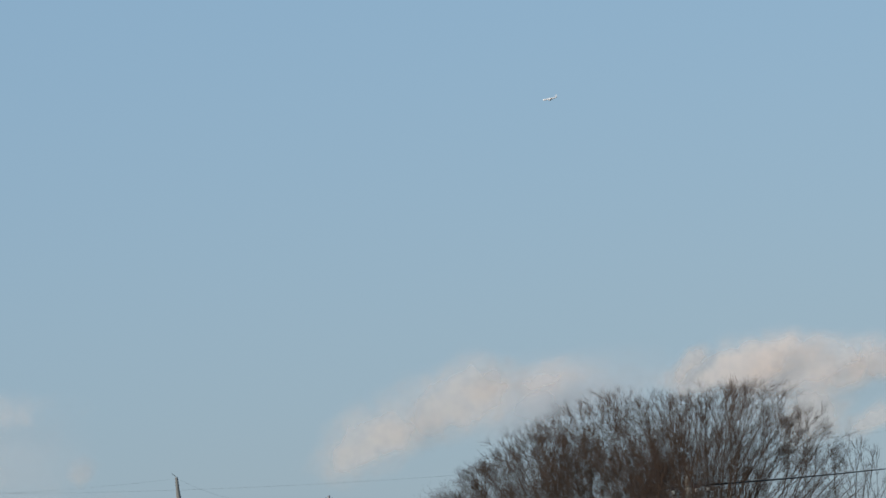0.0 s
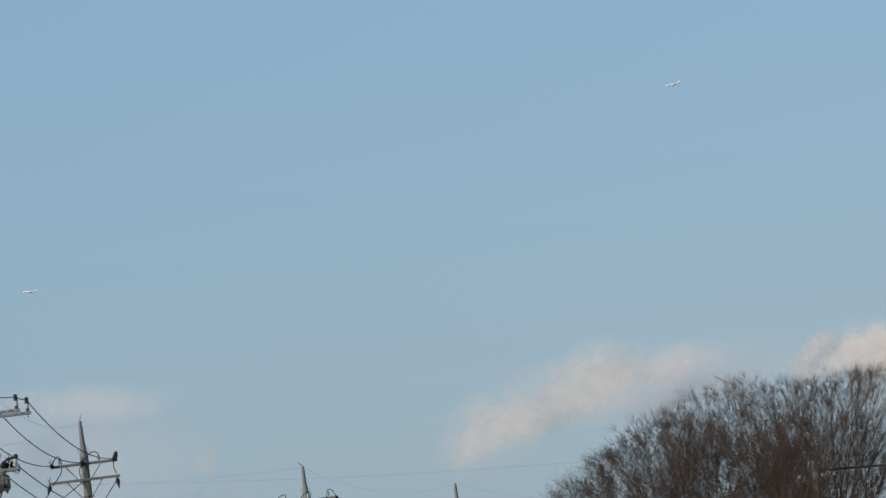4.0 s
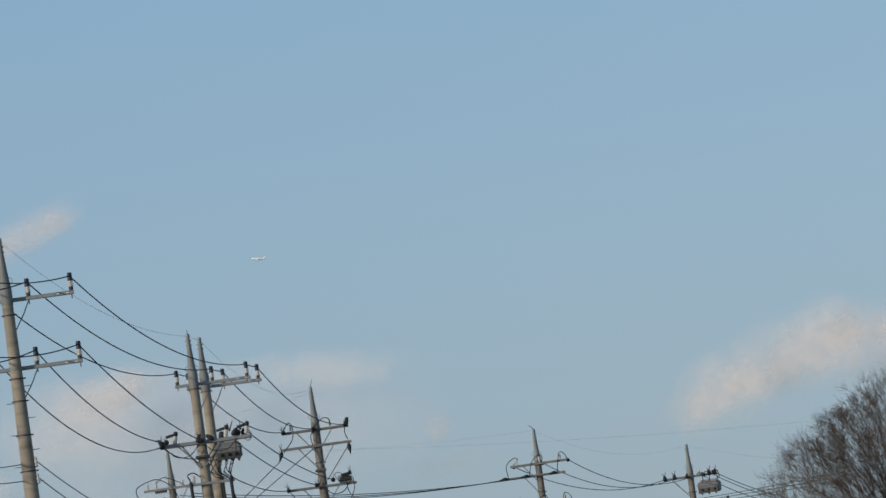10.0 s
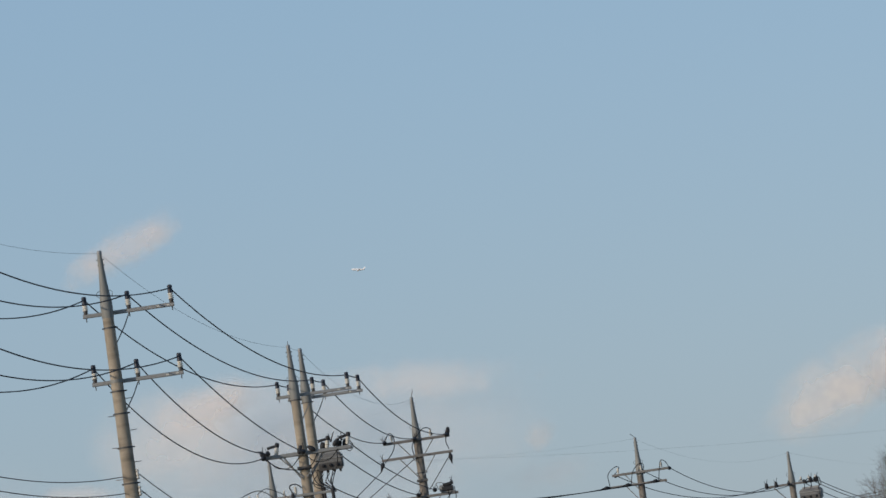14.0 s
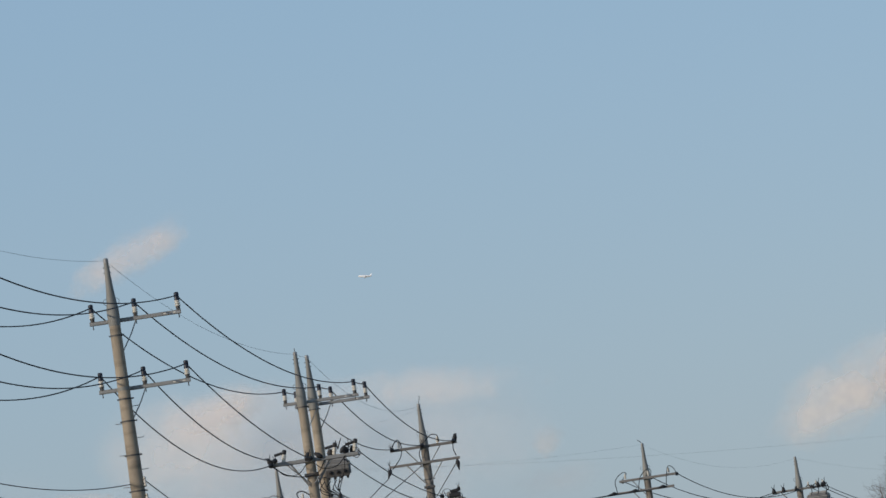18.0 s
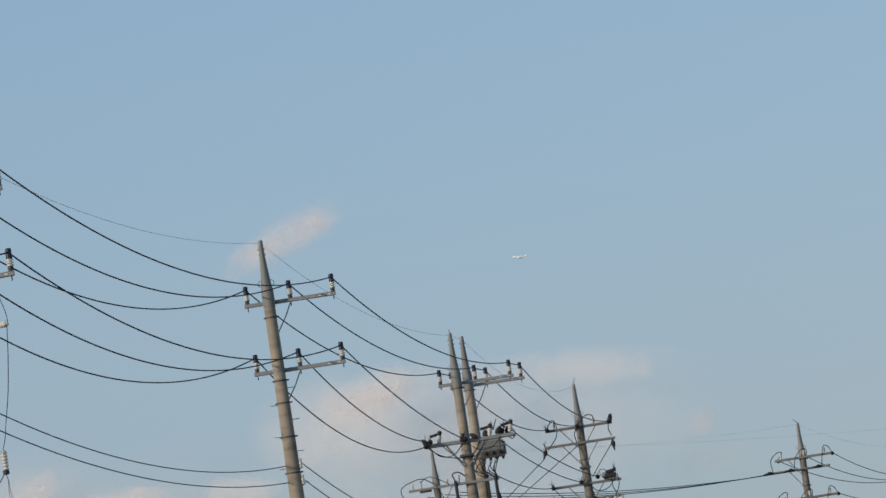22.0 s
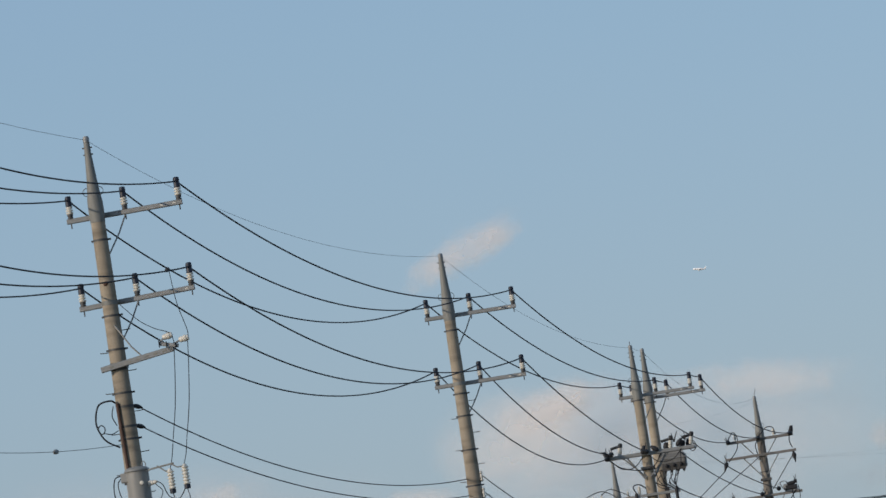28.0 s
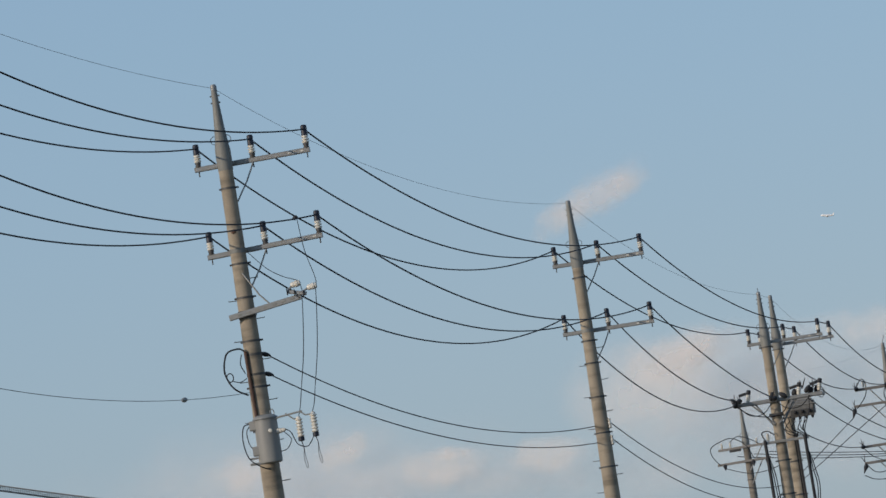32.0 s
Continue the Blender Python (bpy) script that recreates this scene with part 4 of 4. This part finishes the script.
def bare_tree(x, y, height, radius, drop, power, fork, limbs, spread, gens, seed, mats, label, thick=0.13, shoots=3, inner=0.3, twig=0.0042, fill=1.0):
    """A leafless vase-shaped tree: limbs fan out of a low fork, split in two again and again, and end in a haze of fine twigs."""
    rng = np.random.default_rng(seed)
    root = thing("bare_tree", label, "tree", pose(x, y, 0))
    rows = []

    def add(a, b, ra, rb):
        rows.append(np.concatenate([a, b, np.broadcast_to(ra, len(a))[:, None], np.broadcast_to(rb, len(a))[:, None]], 1))

    def room(p, cut):
        u, v = p[:, 0], p[:, 1]
        lumps = 0.3 * np.sin(1.1 * u + seed) + 0.25 * np.sin(1.9 * u - 1.3 * v + 2 * seed) + 0.2 * np.sin(3.7 * u + 0.8 * v + seed)
        return height + lumps - drop * (np.hypot(u, v) / radius) ** power - cut - p[:, 2]

    def brush(p, d, count, low, high, wide=50):
        """Fine side shoots, each with two finer ones."""
        p, d = np.repeat(p, count, 0), np.repeat(d, count, 0)
        e, _ = swing(rng, d, 16, wide)
        e = e + np.array((0, 0, 0.05))
        ln = rng.uniform(low, high, (len(p), 1))
        mid = p + e * ln * 0.5
        end = mid + (e + rng.normal(0, 0.12, e.shape) + np.array((0, 0, 0.05))) * ln * 0.5
        add(p, mid, twig, twig * 0.85)
        add(mid, end, twig * 0.85, twig * 0.6)
        for q in (p + (mid - p) * rng.uniform(0.5, 1, (len(p), 1)), mid + (end - mid) * rng.uniform(0.2, 0.8, (len(p), 1))):
            f, _ = swing(rng, e, 20, 48)
            add(q, q + f * ln * rng.uniform(0.3, 0.65, (len(p), 1)), twig * 0.7, twig * 0.5)

    k = np.arange(limbs)
    polar, turn = np.radians(spread * np.sqrt((k + 0.5) / limbs) * rng.uniform(0.85, 1.1, limbs)), 2.39996 * k + rng.normal(0, 0.25, limbs)
    d = np.stack([np.sin(polar) * np.cos(turn), np.sin(polar) * np.sin(turn), np.cos(polar)], 1)
    p = np.stack([0.1 * np.cos(turn), 0.1 * np.sin(turn), fork - rng.uniform(0, 1.2, limbs)], 1)
    r, cut = np.full(limbs, thick) * rng.uniform(0.8, 1.15, limbs), np.zeros(limbs)
    add(np.array([(0, 0, -0.2), (0.03, 0.02, fork * 0.5)]), np.array([(0.03, 0.02, fork * 0.5), (0, 0, fork)]), thick * 2.6, thick * 2.2)
    for g in range(gens):
        left = np.maximum(room(p, cut), 0.25) / np.maximum(d[:, 2], 0.45)
        ln = left / (gens - g) * rng.uniform(0.8, 1.0 if g > gens - 3 else 1.4, len(p))
        for s in range(3):
            d = d + rng.normal(0, 0.028, d.shape) + np.array((0, 0, 0.008))
            d /= np.linalg.norm(d, axis=1, keepdims=True)
            q = p + d * ln[:, None] / 3
            add(p, q, r, r * 0.94)
            p, r = q, r * 0.94
            if g >= gens - 5:
                some = rng.uniform(0, 1, len(p)) < (0.9 * fill, 0.9 * fill, 0.7, 0.6, 0.7)[g - gens + 5]
                brush(p[some], d[some], shoots, 0.22, (1.1, 1.0, 0.8, 0.65, 0.55)[g - gens + 5])
        if g == gens - 1:
            brush(p, d, shoots + 3, 0.2, 0.62, 42)
            break
        wide, narrow = swing(rng, d, 16, 34)
        deep = np.where(rng.uniform(0, 1, len(p)) < inner * (g > 0), rng.uniform(0.4, 5.0, len(p)), 0)
        p, d = np.concatenate([p, p]), np.concatenate([narrow, wide])
        r, cut = np.concatenate([r * 0.86, r * 0.68]), np.concatenate([cut, np.minimum(cut + deep, 6.5)])
        free = room(p, cut) > 0.12 + 0.22 * (gens - 2 - g)
        brush(p[~free], d[~free], shoots, 0.35, 1.0)
        keep = free & (np.hypot(p[:, 0], p[:, 1]) < radius * 1.08)
        p, d, r, cut = p[keep], d[keep], np.maximum(r[keep], 0.0052), cut[keep]
    rows = np.concatenate(rows)
    big = rows[:, 6] > 0.035
    for name, own, mat, sides in (("trunk", rows[big], mats[0], 6), ("crown", rows[~big], mats[1], 3)):
        ob = part(name, sticks(name, own[:, 0:3], own[:, 3:6], own[:, 6], own[:, 7], mat, sides), None, root, "" if name == "trunk" else "dense leafless twigs")
        if name == "crown":
            tagged(ob, kind="stuff")
    return root


bare_tree(28.6, 345, 16.6, 7.2, 4.2, 4.4, 6.4, 25, 49, 8, 5, (BARK, TWIG), "large leafless broad-crowned tree with dense reddish twigs", 0.105, 3, 0.45, 0.0037, 0.45)
bare_tree(23.5, 350, 15.75, 5.4, 2.7, 2.4, 6.2, 30, 50, 8, 21, (BARK, TWIG), "lower leafless tree with dense twigs crowding the large tree", 0.09, 3, 0.45, 0.0038, 0.65)
bare_tree(17.9, 347, 13.0, 1.7, 1.8, 2.0, 6.0, 7, 18, 6, 8, (BARK, PALE_TWIG), "small pale leafless tree beside the large tree", 0.06, 2)
bare_tree(36.4, 350, 14.2, 2.2, 2.2, 2.0, 6.0, 6, 20, 6, 12, (BARK, PALE_TWIG), "slender pale leafless tree beside the large tree", 0.06, 2)


def evergreen(x, y, height, radius, seed, label):
    """A dark conifer: trunk, and a crown of many small needle sprays in uneven clumps."""
    rng = random.Random(seed)
    root = thing("evergreen_tree", label, "tree", pose(x, y, 0))
    part("trunk", Shape().tube([(0, 0, -0.1), (0.05, 0, height * 0.5), (0, 0, height * 0.9)], 0.16, 8, 0.05), BARK, root)
    s = Shape()
    for c in range(64):
        z = height * (0.35 + 0.65 * rng.random() ** 0.8)
        rr = radius * max(0.12, 1 - ((z / height - 0.35) / 0.72) ** 2.2)
        a = rng.uniform(0, 6.283)
        q = rr * rng.uniform(0.25, 1.0)
        ctr = Vector((q * math.cos(a), q * math.sin(a), z - 0.2))
        w = rng.uniform(0.3, 0.62)
        for k in range(190):
            d = Vector((rng.gauss(0, 1), rng.gauss(0, 1), rng.gauss(0.2, 0.7)))
            p = ctr + d * w * 0.36
            t = d.normalized() * rng.uniform(0.06, 0.15)
            o = t.cross(Vector((rng.gauss(0, 1), rng.gauss(0, 1), rng.gauss(0, 1)))).normalized() * 0.028
            s.add([p - o, p + o, p + t + o * 0.4, p + t - o * 0.4], [(0, 1, 2, 3)])
    tagged(part("crown", s.mesh("crown", NEEDLE, False), None, root, "dark green needle sprays"), kind="stuff")


evergreen(28.8, 326, 10.75, 1.4, 3, "dark evergreen treetop in front of the bare tree")
evergreen(30.5, 325, 9.75, 1.5, 4, "lower dark evergreen bush beside the treetop")
evergreen(33.2, 326, 10.1, 1.6, 6, "dark evergreen tree under the bare crown")


# ---- aircraft ----
def airliner(m, size, girth, label):
    """A twin-jet airliner: nose along local +x."""
    root = thing("airliner", label, "airplane", m @ Matrix.Scale(size, 4))
    part("fuselage", Shape().lathe([(r * girth, z) for r, z in ((0.012, 0), (0.036, 0.02), (0.058, 0.08), (0.064, 0.2), (0.064, 0.65), (0.045, 0.85), (0.018, 1.0))], 14, turn_to((-1, 0, 0), (0.5, 0, 0))), WHITE, root)
    for sgn in (-1, 1):
        part("wing", Shape().add([(0.1, 0, -0.058), (-0.08, 0, -0.058), (-0.2, sgn * 0.47, -0.045), (-0.14, sgn * 0.47, -0.045), (0.1, 0, -0.044), (-0.08, 0, -0.046), (-0.2, sgn * 0.47, -0.04), (-0.14, sgn * 0.47, -0.038)], [(0, 1, 2, 3), (7, 6, 5, 4), (0, 3, 7, 4), (1, 5, 6, 2), (3, 2, 6, 7), (0, 4, 5, 1)]), WHITE, root)
        part("tailplane", Shape().add([(-0.38, 0, 0.02), (-0.47, 0, 0.02), (-0.52, sgn * 0.17, 0.035), (-0.48, sgn * 0.17, 0.035), (-0.38, 0, 0.03), (-0.47, 0, 0.03), (-0.52, sgn * 0.17, 0.04), (-0.48, sgn * 0.17, 0.04)], [(0, 1, 2, 3), (7, 6, 5, 4), (0, 3, 7, 4), (1, 5, 6, 2), (3, 2, 6, 7), (0, 4, 5, 1)]), WHITE, root)
        part("engine", Shape().lathe([(0.02, 0), (0.03, 0.02), (0.03, 0.1), (0.018, 0.14)], 12, turn_to((-1, 0, 0), (0.09, sgn * 0.17, -0.095))), WHITE, root)
    part("fin", Shape().add([(-0.34, -0.006, 0.03), (-0.48, -0.006, 0.03), (-0.54, -0.004, 0.2), (-0.47, -0.004, 0.2), (-0.34, 0.006, 0.03), (-0.48, 0.006, 0.03), (-0.54, 0.004, 0.2), (-0.47, 0.004, 0.2)], [(0, 1, 2, 3), (7, 6, 5, 4), (0, 3, 7, 4), (1, 5, 6, 2), (3, 2, 6, 7), (0, 4, 5, 1)]), WHITE, root)
    return root


airliner(Matrix.Translation((-53.3, 4200.0, 280.4)) @ pose(0, 0, 0, 3, -8, 174), 7.0, 1.3, "distant white airliner flying level against the blue sky")
airliner(Matrix.Translation((300.0, 4200.0, 350.5)) @ pose(0, 0, 0, 3, 5, 172), 7.6, 1.0, "distant white airliner banking high in the blue sky")


# ---- clouds ----
def vapour(density, scale, seed, tint, aspect, soft, rise):
    """Thin fair-weather vapour: an edge broken up by billows at two sizes, lit by sun and sky, with some billow shade
    in its colour.
    """
    m = bpy.data.materials.new("cloud vapour")
    m.use_nodes = True
    n, l = m.node_tree.nodes, m.node_tree.links
    n.remove(n["Principled BSDF"])

    def math_node(op, a, b, c=None):
        q = n.new("ShaderNodeMath")
        q.operation = op
        for k, value in enumerate((a, b, c)):
            if value is None:
                continue
            if isinstance(value, (int, float)):
                q.inputs[k].default_value = value
            else:
                l.new(value, q.inputs[k])
        return q.outputs[0]

    co, mp = n.new("ShaderNodeTexCoord"), n.new("ShaderNodeMapping")
    mp.inputs["Location"].default_value, mp.inputs["Scale"].default_value = (seed * 3.7, seed * 1.3, seed * 2.1), (aspect, 0.05, 1)
    l.new(co.outputs["Object"], mp.inputs[0])
    fields = []
    for size, detail, rough in ((scale, 3, 0.5), (scale * 3.6, 2, 0.5)):
        z = n.new("ShaderNodeTexNoise")
        z.inputs["Scale"].default_value, z.inputs["Detail"].default_value, z.inputs["Roughness"].default_value = size, detail, rough
        z.inputs["Distortion"].default_value = 0.0
        l.new(mp.outputs[0], z.inputs["Vector"])
        fields.append(z.outputs["Fac"])
    flat, ln, sep = n.new("ShaderNodeVectorMath"), n.new("ShaderNodeVectorMath"), n.new("ShaderNodeSeparateXYZ")
    flat.operation, ln.operation = "MULTIPLY", "LENGTH"
    flat.inputs[1].default_value = (1, 0, 1)
    l.new(co.outputs["Object"], flat.inputs[0])
    l.new(flat.outputs[0], ln.inputs[0])
    l.new(co.outputs["Object"], sep.inputs[0])
    body = math_node("SUBTRACT", 0.72, ln.outputs["Value"])
    body = math_node("MULTIPLY_ADD", math_node("SUBTRACT", fields[0], 0.5), 1.0, body)
    body = math_node("MULTIPLY_ADD", math_node("SUBTRACT", fields[1], 0.5), 0.2, body)
    body = math_node("MULTIPLY_ADD", sep.outputs["Z"], rise, body)
    al = n.new("ShaderNodeMapRange")
    al.interpolation_type = "SMOOTHSTEP"
    al.inputs["From Min"].default_value, al.inputs["From Max"].default_value = -0.1, -0.1 + soft
    al.inputs["To Max"].default_value = density
    l.new(body, al.inputs[0])
    rim, fade = n.new("ShaderNodeAttribute"), n.new("ShaderNodeMapRange")
    rim.attribute_name = "rim"
    fade.interpolation_type = "SMOOTHSTEP"
    fade.inputs["From Max"].default_value = 0.4
    l.new(rim.outputs["Fac"], fade.inputs[0])
    df, tl, mx = n.new("ShaderNodeBsdfDiffuse"), n.new("ShaderNodeBsdfTransparent"), n.new("ShaderNodeMixShader")
    tone, mixc = n.new("ShaderNodeMapRange"), n.new("ShaderNodeMix")
    tone.inputs["From Min"].default_value, tone.inputs["From Max"].default_value = 0.38, 0.62
    l.new(fields[1], tone.inputs[0])
    mixc.data_type = "RGBA"
    # fine noise paints a slightly darker, cooler shade between the bright billows
    mixc.inputs[6].default_value, mixc.inputs[7].default_value = (0.93 * tint[0], 0.94 * tint[1], 0.96 * tint[2], 1), (*tint, 1)
    l.new(tone.outputs[0], mixc.inputs[0])
    l.new(mixc.outputs[2], df.inputs["Color"])
    l.new(math_node("MULTIPLY", al.outputs[0], fade.outputs[0]), mx.inputs[0])
    l.new(tl.outputs[0], mx.inputs[1])
    l.new(df.outputs[0], mx.inputs[2])
    l.new(mx.outputs[0], n["Material Output"].inputs["Surface"])
    return m


BILLOW, SPREAD = [0], 1.95


def billow(root, dx, dy, dz, half_w, half_h, tilt, density, name, tint, soft, rise, scale=1.05):
    """One heap of vapour, bulging towards the sun, with an uneven outline."""
    BILLOW[0] += 1
    seed, n, rings = BILLOW[0], 72, 14
    vs, fs = [(0, -1.0, 0)], []
    for j in range(1, rings + 1):
        for i in range(n):
            a = 2 * math.pi * i / n
            r = j / rings * (1.0 + 0.16 * noise.noise(Vector((1.6 * math.cos(a), 1.6 * math.sin(a), seed))))
            u, v = r * math.cos(a) * half_w / half_h, r * math.sin(a)
            lump = 0.10 * noise.noise(Vector((1.8 * u, 1.8 * v, seed + 4))) + 0.03 * noise.noise(Vector((4.2 * u, 4.2 * v, seed + 7)))
            vs.append((r * math.cos(a), -(1 - r * r) + lump, r * math.sin(a)))
    for i in range(n):
        fs.append((0, 1 + i, 1 + (i + 1) % n))
        for j in range(rings - 1):
            b = 1 + j * n
            fs.append((b + i, b + n + i, b + n + (i + 1) % n, b + (i + 1) % n))
    me = Shape().add(vs, fs).mesh(name, vapour(density, scale, seed, tint, half_w / half_h, soft, rise))
    rim = me.attributes.new("rim", "FLOAT", "POINT")
    rim.data.foreach_set("value", [1.0] + [1 - j / rings for j in range(1, rings + 1) for i in range(n)])
    half_w, half_h = SPREAD * half_w, SPREAD * half_h
    return part(name, me, None, root, m=Matrix.Translation((dx, dy, dz)) @ pose(0, 0, 0, 0, -tilt, 0) @ pose(0, 0, 0, 0, 0, -28) @ Matrix.Diagonal((1.13 * half_w, 0.09 * half_h, half_h, 1)))


PINK, WARM, DULL = (0.87, 0.75, 0.67), (0.86, 0.735, 0.655), (0.74, 0.665, 0.64)


def cloud(distance, label, heaps=(), veils=(), tint=PINK):
    """A cloud from rows of x, z, half width, half height, tilt and density: crisp-topped heaps and soft grey veils behind them."""
    rows = list(heaps) + list(veils)
    x0, z0 = sum(q[0] for q in rows) / len(rows), sum(q[1] for q in rows) / len(rows)
    root = thing("cloud", label, "cloud", Matrix.Translation((x0, distance, z0)), "clouds low in the sky")
    for k, (x, z, w, h, tilt, density) in enumerate(rows):
        if k < len(heaps):
            billow(root, x - x0, -6.0 * k, z - z0, w, h, tilt, density, "billow", tint, 0.72, 0.2)
        else:
            billow(root, x - x0, 12.0 + 5.0 * k, z - z0, w, h, tilt, density, "veil", DULL, 0.9, 0.1, 0.7)


cloud(4440, "wedge of pale pink-white cloud above the treeline",
      [(200.5, 189.6, 33.0, 17.0, 24, 0.52), (243.0, 203.5, 34.0, 16.5, 23, 0.50), (266.5, 214.5, 13.5, 9.5, 33, 0.34), (298.0, 211.5, 23.0, 8.0, 8, 0.32)],
      [(291.5, 200.6, 47.6, 22.2, 8, 0.36), (335.9, 203.9, 47.6, 15.9, 1, 0.28)])
cloud(4500, "bright pinkish white cloud bank behind the bare tree",
      [(382.2, 213.4, 14.5, 6.4, 39, 0.42), (409.4, 208.8, 35.4, 12.9, 9, 0.60), (451.5, 205.8, 35.4, 13.5, -1, 0.56), (473.5, 198.5, 17.7, 9.0, 19, 0.42), (497.0, 204.1, 22.5, 9.6, 19, 0.42), (449.0, 178.4, 22.5, 12.9, 34, 0.39), (483.4, 171.4, 25.7, 7.1, 19, 0.35)],
      [(440.0, 192.0, 60.0, 22.0, 5, 0.25)])
cloud(4550, "small slanting wisp of pinkish cloud by a pole head",
      [(-185.5, 333.9, 24.0, 9.6, 20, 0.33), (-209.5, 324.2, 14.0, 7.8, 26, 0.27), (-168.5, 338.0, 11.3, 5.8, 17, 0.20)], tint=WARM)
cloud(4580, "broad soft pinkish grey cloud bank behind the twin pole",
      [(-156.0, 236.0, 27.0, 11.4, 17, 0.36), (-136.5, 240.0, 19.6, 8.2, 7, 0.2), (-171.3, 215.0, 38.0, 25.0, 2, 0.32), (-32.2, 235.5, 46.0, 9.5, -6, 0.26)],
      [(-124.1, 209.3, 58.0, 31.0, -3, 0.40), (-45.0, 212.5, 64.0, 29.0, -8, 0.28), (-115.0, 177.4, 80.0, 18.0, -6, 0.22)])
cloud(4640, "tiny faint puff of cloud low in the sky", [(34.5, 196.6, 7.2, 7.2, 12, 0.26)], [(36.8, 175.0, 19.7, 8.2, 2, 0.16)])
cloud(4660, "row of low pinkish cloud puffs under the wires",
      [(-424.0, 212.0, 16.7, 9.2, 6, 0.30), (-361.2, 215.8, 11.9, 7.6, 22, 0.32), (-298.3, 204.3, 11.7, 3.5, -6, 0.30), (-305.0, 194.6, 21.1, 9.7, -3, 0.28), (-242.0, 194.5, 22.9, 8.4, -3, 0.30)],
      [(-283.0, 188.0, 110.0, 15.0, -8, 0.28), (-405.0, 208.0, 95.0, 26.0, -4, 0.32)])
